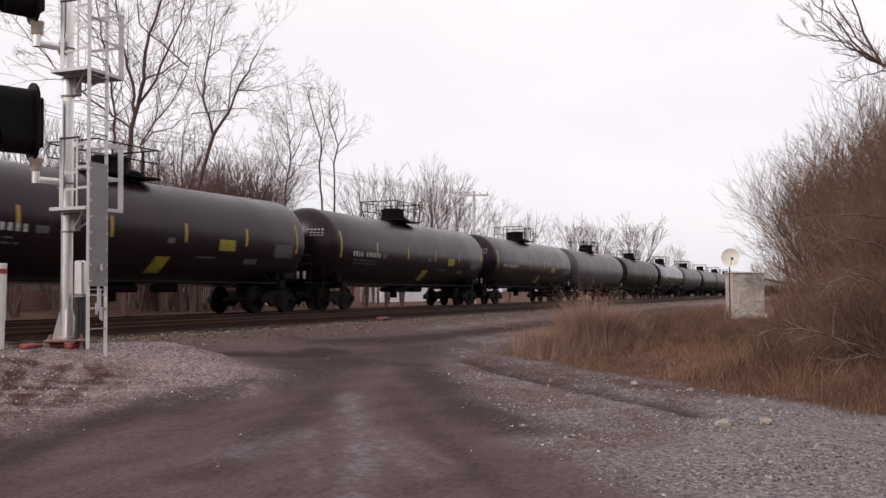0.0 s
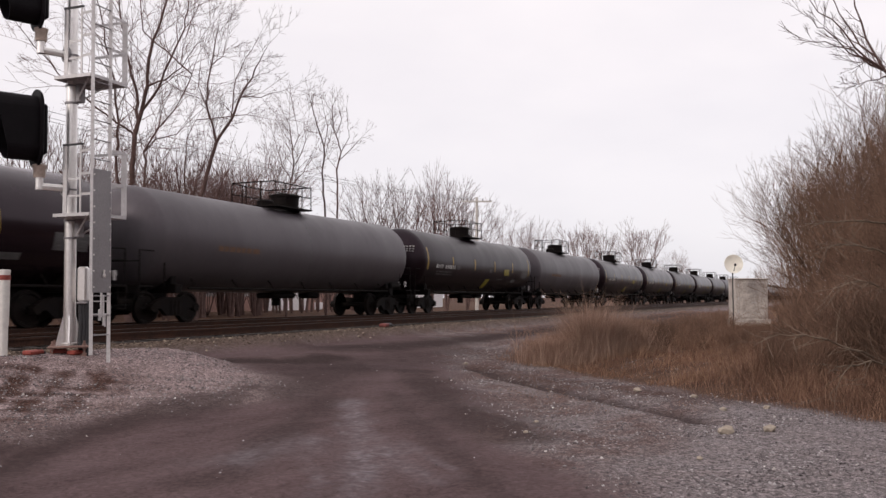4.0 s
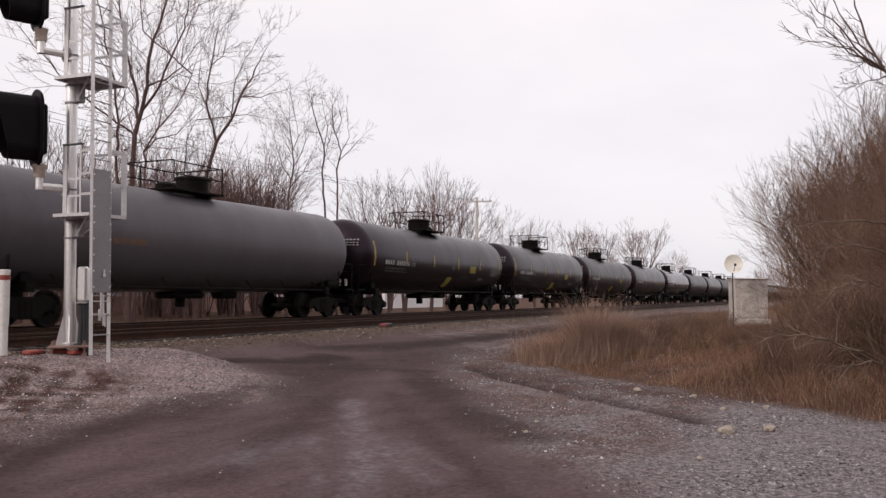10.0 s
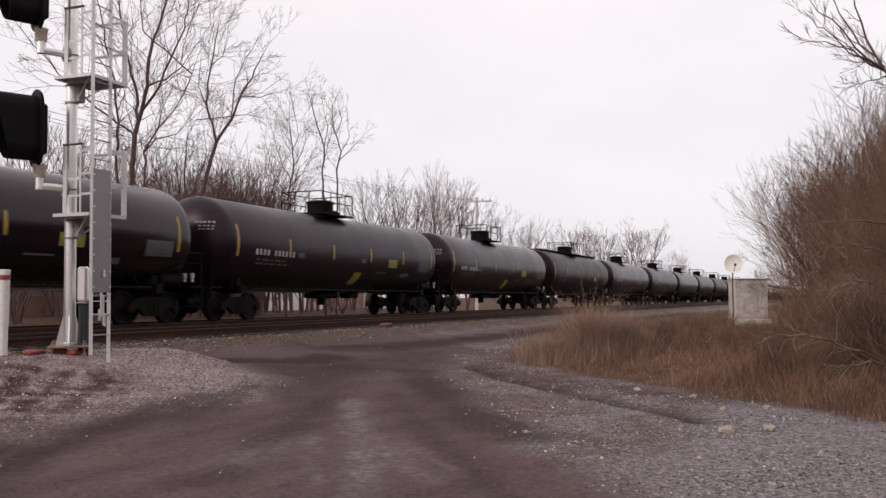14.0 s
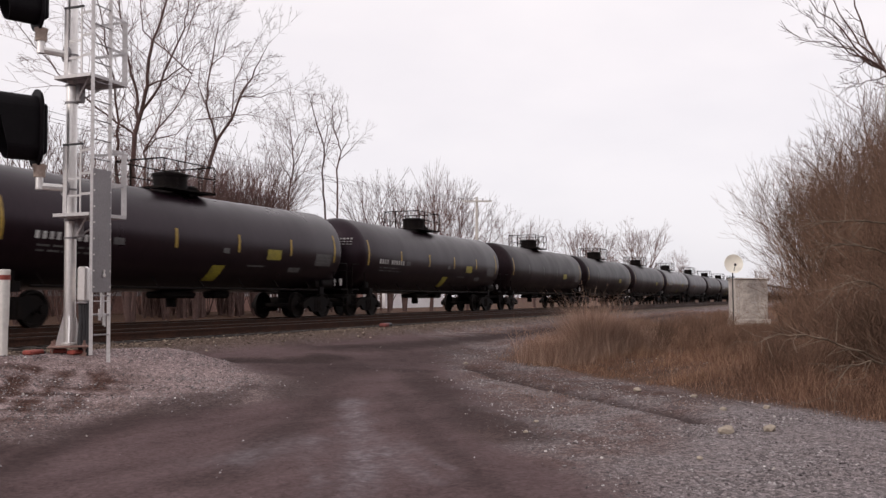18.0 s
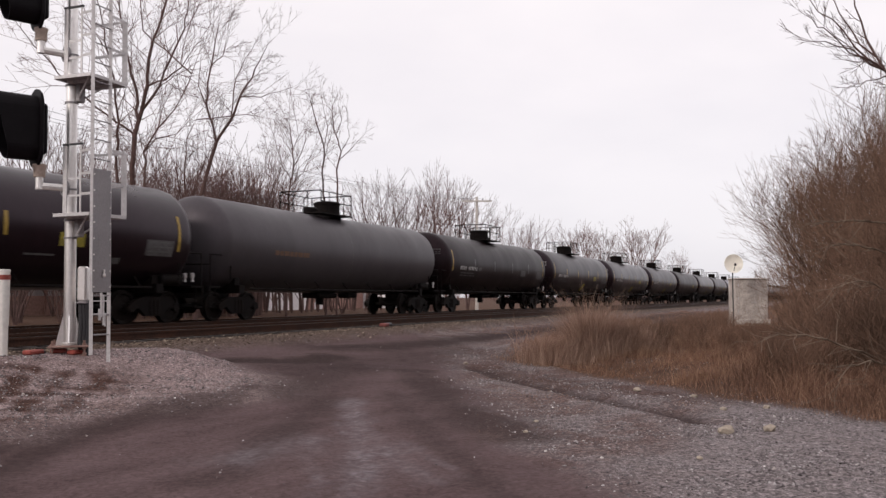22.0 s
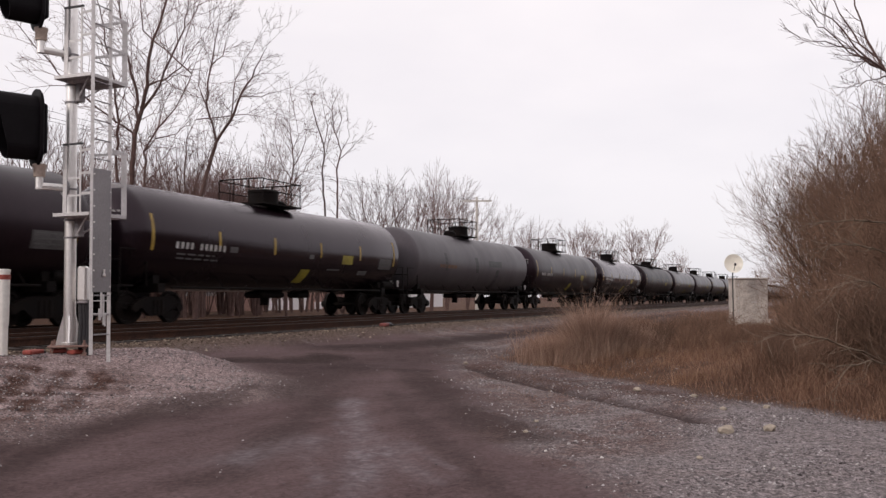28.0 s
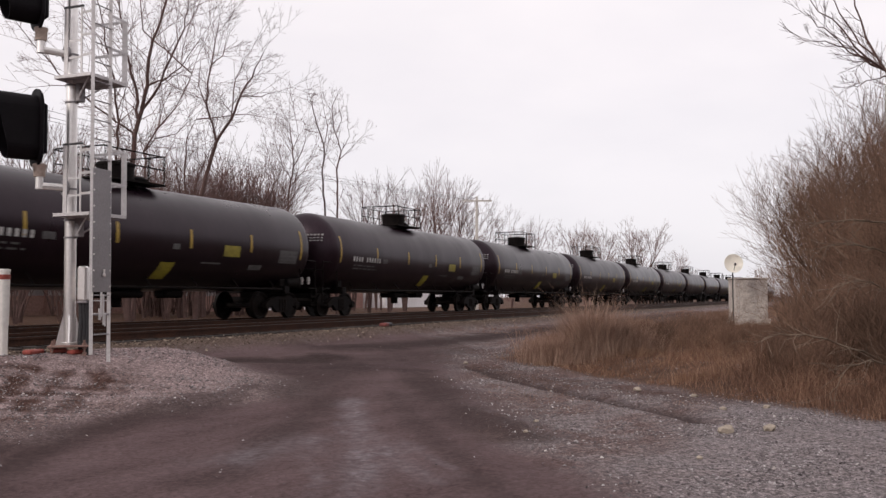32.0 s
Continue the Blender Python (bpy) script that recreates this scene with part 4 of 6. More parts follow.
    for dz in (0.0, 2.17):
        zh = 2.64 + dz
        ex = Vector((-0.345, -0.37, zh))
        bm = bmesh.new()
        add_rod(bm, (-0.02, -0.03, zh), ex, 0.056, n=14)
        add_rod(bm, ex - Vector((0, 0, 0.055)), ex + Vector((0, 0, 0.17)), 0.060, n=14)
        arm = part("arm", bm, M["alu"], mast, "white elbow pipe arm", True)
        bm = bmesh.new()
        lathe(bm, [(0.14, 0.06), (0.14, 0.085), (0.19, 0.09), (0.27, 0.09), (0.30, 0.105), (0.34, 0.105), (0.34, 0.001)], 16, "Z")
        bmesh.ops.translate(bm, verts=bm.verts, vec=ex)
        part("collar", bm, M["collar"], arm, "tan cast collar", True)
        bm = bmesh.new()
        lathe(bm, [(-0.01, 0.10), (-0.01, 0.13), (0.03, 0.13), (0.03, 0.10)], 16, "X")
        bmesh.ops.transform(bm, verts=bm.verts, matrix=Matrix.Translation((-0.075, -0.085, zh)) @ Matrix.Rotation(radians(47), 4, "Z"))
        part("arm_flange", bm, M["guard"], arm)
        # round-ended backing shield
        zc, hh, hw = 3.55 + dz, 0.62, 0.285
        cx = Vector((ex.x - 0.035, ex.y, zc)) + n_ * 0.03
        ring = [(hw * math.cos(a), (hh - hw) * (1 if math.sin(a) >= 0 else -1) + hw * math.sin(a)) for a in (2 * math.pi * (k + 0.5) / 32 for k in range(32))]
        bm = bmesh.new()
        rows_ = []
        for off, sc in ((-0.035, 0.95), (-0.02, 1.0), (0.012, 1.0)):
            rows_.append([bm.verts.new(cx + n_ * off + e_ * (x * sc) + Vector((0, 0, z * (0.5 + 0.5 * sc)))) for x, z in ring])
        for r0_, r1_ in zip(rows_, rows_[1:]):
            for k in range(32):
                j = (k + 1) % 32
                bm.faces.new((r0_[k], r0_[j], r1_[j], r1_[k]))
        bm.faces.new(rows_[0])
        bm.faces.new(rows_[-1][::-1])
        bmesh.ops.recalc_face_normals(bm, faces=bm.faces)
        head = part("signal_head", bm, M["hood"], mast, "black signal head with a round-ended shield")
        bm = bmesh.new()
        p = cx - n_ * 0.10
        add_box(bm, p.x, p.y, zc, 0.13, 0.16, 0.80, Matrix.Rotation(math.atan2(n_.y, n_.x), 4, "Z"), bevel=0.03)
        part("lamp_case", bm, M["hood"], head)
        # deep visor, open in front, its rim cut back towards the bottom
        bm = bmesh.new()
        inner = [(x * 0.74, z * 0.83) for x, z in ring]
        back = [bm.verts.new(cx + n_ * 0.013 + e_ * x + Vector((0, 0, z))) for x, z in inner]
        lip = [bm.verts.new(cx + n_ * (0.56 + 0.14 * z / hh) + e_ * x * 0.97 + Vector((0, 0, z))) for x, z in inner]
        for k in range(32):
            j = (k + 1) % 32
            bm.faces.new((back[k], back[j], lip[j], lip[k]))
        bmesh.ops.recalc_face_normals(bm, faces=bm.faces)
        bmesh.ops.solidify(bm, geom=bm.faces[:], thickness=0.010)
        part("hood", bm, M["hood"], head, "deep black visor")
        for z in (0.30, 0.0, -0.30):
            bm = bmesh.new()
            lathe(bm, [(0.0, 0.001), (0.015, 0.06), (0.0, 0.10), (-0.01, 0.11)], 14, "X")
            bmesh.ops.transform(bm, verts=bm.verts, matrix=Matrix.Translation(cx + n_ * 0.02 + Vector((0, 0, z))) @ Matrix.Rotation(math.atan2(n_.y, n_.x), 4, "Z"))
            part("lamp_lens", bm, M["dark"], head, "unlit dark lens", True)
    return mast


build_mast()


def build_small_things():
    # white marker post with an orange band
    x, y = 9.92, 11.69
    z = gz(x, y) - 0.11
    post = thing("marker_post", pose(x, y, z), "white plastic marker post with an orange band at the top", "marker post")
    bm = bmesh.new()
    add_rod(bm, (0, 0, -0.2), (0, 0, 0.66), 0.078, n=18)
    part("lower_tube", bm, M["white"], post, "", True)
    bm = bmesh.new()
    lathe(bm, [(0.60, 0.07), (0.60, 0.086), (1.30, 0.090), (1.44, 0.090)], 18, "Z")
    part("upper_tube", bm, M["white"], post, "", True)
    bm = bmesh.new()
    lathe(bm, [(1.30, 0.086), (1.30, 0.0935), (1.375, 0.0935), (1.375, 0.086)], 18, "Z")
    part("band", bm, M["red"], post, "orange band")
    bm = bmesh.new()
    lathe(bm, [(1.41, 0.094), (1.45, 0.094), (1.46, 0.085), (1.462, 0.001)], 18, "Z")
    part("cap", bm, M["white"], post)
    # orange covers lying by the mast
    for x, y, r, s in ((10.2, 11.35, 15, 1.0), (10.78, 11.05, 5, 0.9)):
        o = thing("cable_cover", pose(x, y, gz(x, y), 0, 0, r), "orange-red cable cover lying on gravel", "cable cover")
        bm = bmesh.new()
        add_box(bm, 0, 0, 0.035, 0.36 * s, 0.16, 0.07, bevel=0.02)
        part("cover", bm, M["red"], o)
        bm = bmesh.new()
        add_box(bm, 0.2 * s, 0.0, 0.02, 0.2, 0.05, 0.04, bevel=0.01)
        part("strap", bm, M["dark"], o)
    # red lineside box on the ballast edge
    x, y = 25.6, 13.25
    o = thing("lineside_box", pose(x, y, gz(x, y), 0, 0, 8), "small red box with a dark cover on ballast", "lineside box")
    bm = bmesh.new()
    add_box(bm, 0, 0, 0.06, 0.30, 0.26, 0.12, bevel=0.03)
    part("body", bm, M["dull_red"], o)
    bm = bmesh.new()
    add_box(bm, 0.42, 0.05, 0.06, 0.45, 0.24, 0.12, bevel=0.04)
    part("cover", bm, M["dark"], o)


build_small_things()


def build_cabinet():
    x, y = 47.6, 3.9
    z = gz(x, y) + 0.40
    c = thing("signal_cabinet", pose(x, y, z, 0, 0, TURN - 90), "mottled grey metal signal cabinet in dry grass", "signal cabinet")
    w, d, h = 1.60, 1.2, 2.0
    bm = bmesh.new()
    add_box(bm, 0, d / 2, h / 2, w, d, h, bevel=0.03)
    body = part("body", bm, M["cabinet"], c)
    bm = bmesh.new()
    add_box(bm, 0, d / 2, -0.22, w + 0.2, d + 0.2, 0.46, bevel=0.02)
    part("footing", bm, M["cabinet"], c, "low concrete footing")
    bm = bmesh.new()
    add_box(bm, 0, d / 2, h + 0.03, w + 0.10, d + 0.10, 0.08, bevel=0.03)
    part("roof", bm, M["cabinet"], c, "slightly overhanging grey roof")
    bm = bmesh.new()
    add_box(bm, 0.0, -0.015, 0.98, 1.3, 0.03, 1.75, bevel=0.012)
    door = part("door", bm, M["cabinet"], c)
    bm = bmesh.new()
    add_box(bm, 0.10, -0.045, 0.85, 0.30, 0.03, 0.05)
    part("handle", bm, M["lens"], door, "pale bar handle")
    for zz in (0.4, 1.05, 1.7):
        bm = bmesh.new()
        add_rod(bm, (-0.69, -0.03, zz - 0.07), (-0.69, -0.03, zz + 0.07), 0.02, n=6)
        part("hinge", bm, M["galv"], door)
    for xx in (0.40, 0.66):
        bm = bmesh.new()
        add_rod(bm, (xx, d / 2, h), (xx, d / 2, h + 0.35), 0.03, n=6)
        add_rod(bm, (xx, d / 2, h + 0.33), (xx, d / 2, h + 0.42), 0.06, n=8)
        part("vent", bm, M["galv"], c)
    # round white dish on a post beside it
    x, y = 46.0, 4.65
    z = gz(x, y)
    p = thing("dish_antenna", pose(x, y, z, 0, 0, TURN - 90), "round white dish on a thin post in grass", "dish antenna")
    bm = bmesh.new()
    add_rod(bm, (0, 0, -0.1), (0, 0, 2.72), 0.03, n=8)
    part("post", bm, M["dark"], p)
    bm = bmesh.new()
    lathe(bm, [(0.0, 0.001), (-0.02, 0.2), (-0.07, 0.38), (-0.11, 0.46), (-0.09, 0.465), (-0.03, 0.38), (0.03, 0.2), (0.04, 0.001)], 28, "Y")
    part("dish", bm, M["dish"], p, "white round dish", True, at=pose(0, -0.10, 3.13, -6))
    bm = bmesh.new()
    add_rod(bm, (0, -0.1, 2.67), (0, -0.42, 3.07), 0.014, n=5)
    add_box(bm, 0, -0.42, 3.09, 0.10, 0.10, 0.12, bevel=0.02)
    part("feed", bm, M["dark"], p)


build_cabinet()


# ---- bare trees and shrubs ----
def tubes(segs, sides):
    """Tapered tubes from an array of (p0, p1, r0, r1) rows."""
    s = np.asarray(segs, float)
    p0, p1, r0, r1 = s[:, 0:3], s[:, 3:6], s[:, 6], s[:, 7]
    d = p1 - p0
    d = d / np.maximum(np.linalg.norm(d, axis=1, keepdims=True), 1e-9)
    ref = np.where(np.abs(d[:, 2:3]) > 0.9, np.array([[1.0, 0, 0]]), np.array([[0, 0, 1.0]]))
    u = np.cross(d, ref)
    u /= np.linalg.norm(u, axis=1, keepdims=True)
    v = np.cross(d, u)
    V = []
    for p, r in ((p0, r0), (p1, r1)):
        for k in range(sides):
            a = 2 * math.pi * k / sides
            V.append(p + r[:, None] * (math.cos(a) * u + math.sin(a) * v))
    V = np.stack(V, 1).reshape(-1, 3)
    base = np.arange(len(s))[:, None] * 2 * sides
    F = []
    for k in range(sides):
        j = (k + 1) % sides
        F.append(np.concatenate([base + k, base + j, base + sides + j, base + sides + k], 1))
    F = np.stack(F, 1).reshape(-1, 4)
    return V.tolist(), F.tolist()


def sprout(rng, p, d, l, r, depth, spec, wood, twigs, top):
    """A branch that forks again and again, as a crown does, with side shoots on the way."""
    p, d = np.array(p, float), np.array(d, float)
    n = 3 if depth > 1 else 2
    l = l * (spec["tip"] if depth == 0 else 1.0)
    for k in range(n):
        d = d + rng.normal(0, spec["wobble"], 3)
        d[2] += spec["rise"]
        d /= np.linalg.norm(d)
        q = p + d * l / n
        r1 = r * (0.94 if depth else 0.6)
        (wood if top - depth < spec["wood"] else twigs).append((*p, *q, max(r, spec["thin"]), max(r1, spec["thin"] * (1 if depth else 0.55))))
        p, r = q, r1
        if depth > 0 and (k < 2 or depth > 2) and top - depth >= spec["clear"] and rng.random() < spec["side"]:
            s = rng.normal(0, 1, 3)
            s -= d * s.dot(d)
            s /= max(np.linalg.norm(s), 1e-6)
            a = radians(rng.uniform(28, 58))
            sprout(rng, p, d * math.cos(a) + s * math.sin(a), l * rng.uniform(0.5, 0.8), r * 0.42, max(depth - 3, 0), spec, wood, twigs, top)
    if depth <= 0:
        return
    s = rng.normal(0, 1, 3)
    s -= d * s.dot(d)
    s /= max(np.linalg.norm(s), 1e-6)
    for sign, ang, fl, fr in ((1, spec["fork"][0], (0.74, 0.95), 0.82), (-1, spec["fork"][1], (0.60, 0.88), 0.66)):
        a = radians(rng.uniform(*ang)) * sign
        sprout(rng, p, d * math.cos(a) + s * math.sin(a), l * rng.uniform(*fl), r * fr, depth - 1, spec, wood, twigs, top)


CROWN = dict(tip=1.5, wobble=0.09, rise=0.05, wood=4, clear=1, side=0.30, fork=((8, 20), (20, 42)), thin=0.0065)
BRUSH = dict(tip=1.35, wobble=0.17, rise=0.09, wood=1, clear=0, side=0.36, fork=((8, 24), (18, 44)), thin=0.0056)


def plant_mesh(seed, height, stems, lean, spec, radius, names=("trunk", "crown"), mats=("bark", "twig"), tilt=(0, 0), depth=8, first=0.20):
    rng = np.random.default_rng(seed)
    woods, twigs = [], []
    for k in range(stems):
        wood = []
        woods.append(wood)
        a = 2 * math.pi * (k + rng.uniform(-0.3, 0.3)) / stems
        l = lean * rng.uniform(0.4, 1.0)
        d = np.array([math.cos(a) * l + tilt[0], math.sin(a) * l + tilt[1], 1.0])
        off = 0.02 * (stems > 1)
        start, h = (math.cos(a) * off, math.sin(a) * off, -0.1), height * rng.uniform(0.8, 1.0)
        sprout(rng, start, d / np.linalg.norm(d), h * first, radius * (1 if stems < 3 else rng.uniform(0.6, 1.0)), depth, spec, wood, twigs, depth)
    if stems > 4:
        woods = [sum(woods, [])]
    return [raw(names[0], *tubes(w, 6), M[mats[0]], True) for w in woods] + [raw(names[1], *tubes(twigs, 3), M[mats[1]])]


def plant(meshes, x, y, turn, label, category="tree", name="bare_tree", group="", size=1.0, names=("trunk", "crown")):
    t = thing(name, pose(x, y, gz(x, y), 0, 0, turn), label, category, group)
    t.scale = (size, size, size)
    for me in meshes:
        o = part(names[1] if me is meshes[-1] else names[0], me, None, t)
        if name == "bare_shrub":
            tagged(o, kind="stuff")
    return t


def limbed(seed, limbs, spec, shoots, mats=("bark", "twig")):
    """A tree with drawn main limbs (side, height) and grown branches; its side axis is local x."""
    rng = np.random.default_rng(seed)
    stems, twigs = [], []
    for r0, r1, pts in limbs:
        if pts[0][1] < 0:
            stems.append([])
        wood = stems[-1]
        n = len(pts) - 1
        drift = rng.uniform(-0.35, 0.35)
        far = [np.array((p[0], drift * abs(p[0] - pts[0][0]) + 0.3 * drift * k, p[1])) for k, p in enumerate(pts)]
        if wood:
            # a limb springs from the nearest point of its stem
            root = min((np.array(w[3:6]) for w in wood), key=lambda e: (e[0] - pts[0][0]) ** 2 + (e[2] - pts[0][1]) ** 2)
            for f in far:
                f[1] += root[1]
            far[0] = root
        for k in range(n):
            a, b = far[k], far[k + 1]
            m = 2 if np.linalg.norm(b - a) < 1.6 else 4
            prev = a
            for i in range(1, m + 1):
                q = a + (b - a) * i / m + (rng.normal(0, 0.04, 3) if i < m else 0)
                f0, f1 = (k + (i - 1) / m) / n, (k + i / m) / n
                ra, rb = (max(0.68 * (r0 + (r1 - r0) * f), 1.8 * spec["thin"]) for f in (f0, f1))
                wood.append((*prev, *q, ra, rb))
                if q[2] > shoots["from"] and rng.random() < shoots["odds"]:
                    d = (b - a) / np.linalg.norm(b - a)
                    side = rng.normal(0, 1, 3)
                    side -= d * side.dot(d)
                    side /= np.linalg.norm(side)
                    t = radians(rng.uniform(25, 60))
                    sprout(rng, q, d * math.cos(t) + side * math.sin(t), rng.uniform(*shoots["len"]), min(rb * 0.6, 0.022), shoots["depth"], spec, wood, twigs, 9)
                prev = q
        sprout(rng, far[-1], (far[-1] - far[-2]) / np.linalg.norm(far[-1] - far[-2]), shoots["len"][1], 1.8 * spec["thin"], shoots["depth"], spec, wood, twigs, 9)
    return [raw("trunk", *tubes(w, 6), M[mats[0]], True) for w in stems] + [raw("crown", *tubes(twigs, 3), M[mats[1]])]


BIG = ((0.24, 0.05, ((0.0, -0.2), (-0.2, 4.0), (-0.1, 6.2), (0.0, 8.2), (0.15, 9.5), (0.5, 11.2), (0.6, 13.0), (1.1, 14.9), (1.5, 16.8))),
       (0.12, 0.03, ((0.15, 9.5), (-0.15, 11.4), (-0.7, 13.2), (-1.1, 15.3), (-1.4, 16.9))),
       (0.10, 0.03, ((0.25, 10.0), (1.2, 11.1), (1.8, 12.4), (2.5, 13.7), (2.75, 15.3))),
       (0.07, 0.02, ((0.45, 11.0), (1.45, 11.4), (2.3, 11.9), (3.0, 12.8))),
       (0.08, 0.02, ((-0.05, 8.6), (-1.6, 10.0), (-2.9, 11.2), (-4.2, 12.7), (-4.9, 13.7))),
       (0.13, 0.03, ((0.0, -0.2), (-0.4, 4.8), (-0.7, 7.4), (-0.6, 9.3), (-0.85, 11.4), (-1.3, 13.7), (-1.9, 15.8))),
       (0.11, 0.02, ((0.0, -0.2), (0.6, 4.8), (0.55, 6.4), (0.45, 8.0), (1.1, 9.2), (1.8, 10.1), (2.4, 11.4), (2.7, 12.4))),
       (0.06, 0.02, ((0.5, 12.4), (0.1, 14.0), (-0.1, 15.5), (-0.15, 16.9))),
       (0.06, 0.02, ((0.0, 8.2), (0.9, 8.7), (1.8, 9.0), (2.35, 9.7))))
FORK = ((0.22, 0.13, ((-0.2, -0.2), (-0.05, 4.7), (0.05, 7.0), (0.55, 9.1), (0.8, 9.95))),
        (0.12, 0.03, ((0.8, 9.95), (1.9, 11.6), (2.65, 13.1), (3.1, 13.9), (3.6, 14.7))),
        (0.11, 0.03, ((0.8, 9.95), (0.7, 10.5), (0.3, 12.1), (0.55, 14.2), (0.75, 15.5), (0.95, 16.4))),
        (0.06, 0.02, ((1.6, 11.1), (1.8, 12.8), (2.2, 14.0), (2.8, 15.0))),
        (0.05, 0.02, ((2.35, 12.35), (3.4, 12.35), (4.4, 12.65))),
        (0.05, 0.015, ((0.3, 11.9), (-0.2, 13.1), (-0.1, 14.4))),
        (0.05, 0.02, ((0.5, 14.0), (1.15, 14.75), (1.35, 15.8))),
        (0.10, 0.02, ((-0.2, -0.2), (-0.65, 4.7), (-0.8, 8.3), (-0.65, 10.1), (-0.2, 11.1))),
        (0.05, 0.015, ((1.75, 11.3), (2.65, 11.35), (3.55, 11.15))))
THIN_A = ((0.14, 0.05, ((0.1, -0.2), (0.1, 4.4), (0.0, 7.4), (-0.2, 10.0), (-0.1, 12.1), (-0.6, 13.6), (-1.05, 15.3))),
          (0.05, 0.015, ((-0.1, 12.1), (0.17, 13.5), (-0.15, 14.8), (-0.3, 15.6))), (0.04, 0.015, ((-0.1, 11.1), (0.43, 12.8), (0.66, 14.1))))
THIN_B = ((0.14, 0.05, ((0.0, -0.2), (0.0, 4.5), (0.0, 7.2), (-0.05, 10.75), (0.3, 12.1), (-0.25, 13.7), (-0.37, 15.45))),
          (0.05, 0.015, ((0.3, 12.1), (0.9, 13.2), (0.7, 14.8))), (0.045, 0.015, ((0.15, 11.4), (1.1, 12.3), (1.8, 13.0))),
          (0.04, 0.012, ((-0.17, 13.4), (0.33, 14.4), (0.14, 15.2))))
MID = ((0.14, 0.04, ((0.0, -0.2), (0.0, 5.3), (0.05, 8.4), (0.35, 10.5), (0.25, 12.1), (0.05, 13.5))), (0.06, 0.02, ((0.17, 9.5), (-0.6, 11.1), (-1.0, 12.4))),
       (0.06, 0.02, ((0.3, 10.3), (1.0, 11.8), (1.2, 12.9))), (0.05, 0.015, ((0.1, 8.6), (-1.05, 10.0), (-1.35, 11.4))), (0.05, 0.015, ((0.3, 11.8), (0.67, 12.7), (0.6, 13.4))),
       (0.05, 0.015, ((0.2, 9.0), (1.1, 10.2), (1.5, 11.2))))


def build_trees():
    tall = "tall bare grey-brown tree behind the tracks"
    row = "bare trees beyond the tracks"
    across = TURN - 90
    fine = dict(CROWN, tip=1.0, thin=0.0070, side=0.40, wobble=0.05, rise=0.012, fork=((4, 15), (18, 42)))
    sparse = {"from": 5.5, "odds": 0.8, "len": (0.40, 0.85), "depth": 4}
    for seed, limbs, x, y, sh, lab in ((14, BIG, 32.35, 30.0, dict(sparse, odds=1.0, len=(0.5, 1.25), depth=4), tall), (23, FORK, 38.5, 31.0, dict(sparse, odds=0.7, len=(0.30, 0.75), depth=4), "bare tree forking into two long limbs"),
                                  (35, THIN_A, 51.3, 31.0, dict(sparse, odds=0.9, len=(0.25, 0.55), depth=3), "tall thin bare tree behind the tracks"),
                                  (36, THIN_B, 53.75, 31.5, dict(sparse, odds=0.9, len=(0.25, 0.55), depth=3), "tall thin bare tree behind the tracks"),
                                  (41, MID, 48.3, 32.0, dict(sparse, odds=1.0, len=(0.45, 0.95), depth=4), tall)):
        size = {14: 1.0, 23: 0.96, 41: 0.91}.get(seed, 0.93)
        plant(limbed(seed, limbs, fine, sh), x, y, across, lab, "tree", "bare_tree", row, size)
    vase = dict(CROWN, tip=1.0, side=0.34, thin=0.0088, wobble=0.04, rise=0.03, wood=3, fork=((4, 14), (14, 34)))
    full = dict(vase, thin=0.014, side=0.30)
    V = {}
    for kind, seed, stems, lean, spec, r in (("slim_a", 71, 2, 0.14, vase, 0.15), ("slim_b", 72, 3, 0.16, vase, 0.13), ("slim_c", 73, 2, 0.12, vase, 0.15),
                                             ("round_a", 59, 4, 0.25, full, 0.16), ("round_b", 60, 3, 0.22, full, 0.16)):
        # round far trees take the twig colour with haze painted in
        me = plant_mesh(seed, 12.5, stems, lean, spec, r, mats=("bark", "hazed_twig" if kind[0] == "r" else "twig"), depth=7, first=0.21)
        V[kind] = (me, max(v.co.z for v in me[-1].vertices))
    # kind, x, y, turn, height
    spots = [("slim_a", 41.8, 35, 20, 11.8), ("slim_b", 43.6, 38, 100, 13.0), ("slim_c", 48.7, 36, 160, 11.4), ("slim_b", 54.8, 39, 210, 11.6), ("slim_a", 61.2, 33, 40, 11.4),
             ("slim_c", 65.6, 33.5, 190, 11.6), ("slim_c", 69.5, 34, 310, 11.4), ("slim_c", 72.8, 33, 230, 13.0), ("slim_b", 76.2, 33, 30, 14.3), ("slim_b", 81.2, 33, 75, 13.2),
             ("slim_b", 97.2, 34, 90, 12.0), ("slim_c", 107.2, 34.5, 10, 11.8), ("round_a", 126.3, 33, 0, 12.8), ("round_b", 146.0, 35, 70, 14.0), ("round_a", 168.7, 34, 140, 16.4),
             ("slim_b", 194.6, 34, 200, 11.2), ("round_b", 234.7, 36, 30, 14.6), ("slim_c", 30.6, 35, 250, 10.5),
             ("slim_a", 36.6, 37, 140, 11.0), ("slim_c", 39.5, 40, 44, 11.5), ("slim_a", 46.0, 41, 270, 11.0), ("slim_b", 40.5, 36.5, 33, 9.5), ("slim_a", 44.0, 35.0, 200, 9.0), ("slim_c", 46.5, 37.5, 80, 10.0), ("slim_b", 50.5, 36.0, 300, 9.5),
             ("slim_b", 37.0, 34.0, 170, 9.0), ("slim_a", 52.5, 40.0, 120, 10.5), ("slim_b", 47.8, 43.0, 60, 11.5), ("slim_c", 34.5, 35.0, 15, 9.5), ("slim_b", 57.5, 41.0, 230, 9.0), ("slim_b", 43.0, 44, 15, 12.0)]
    brake = random.Random(77)
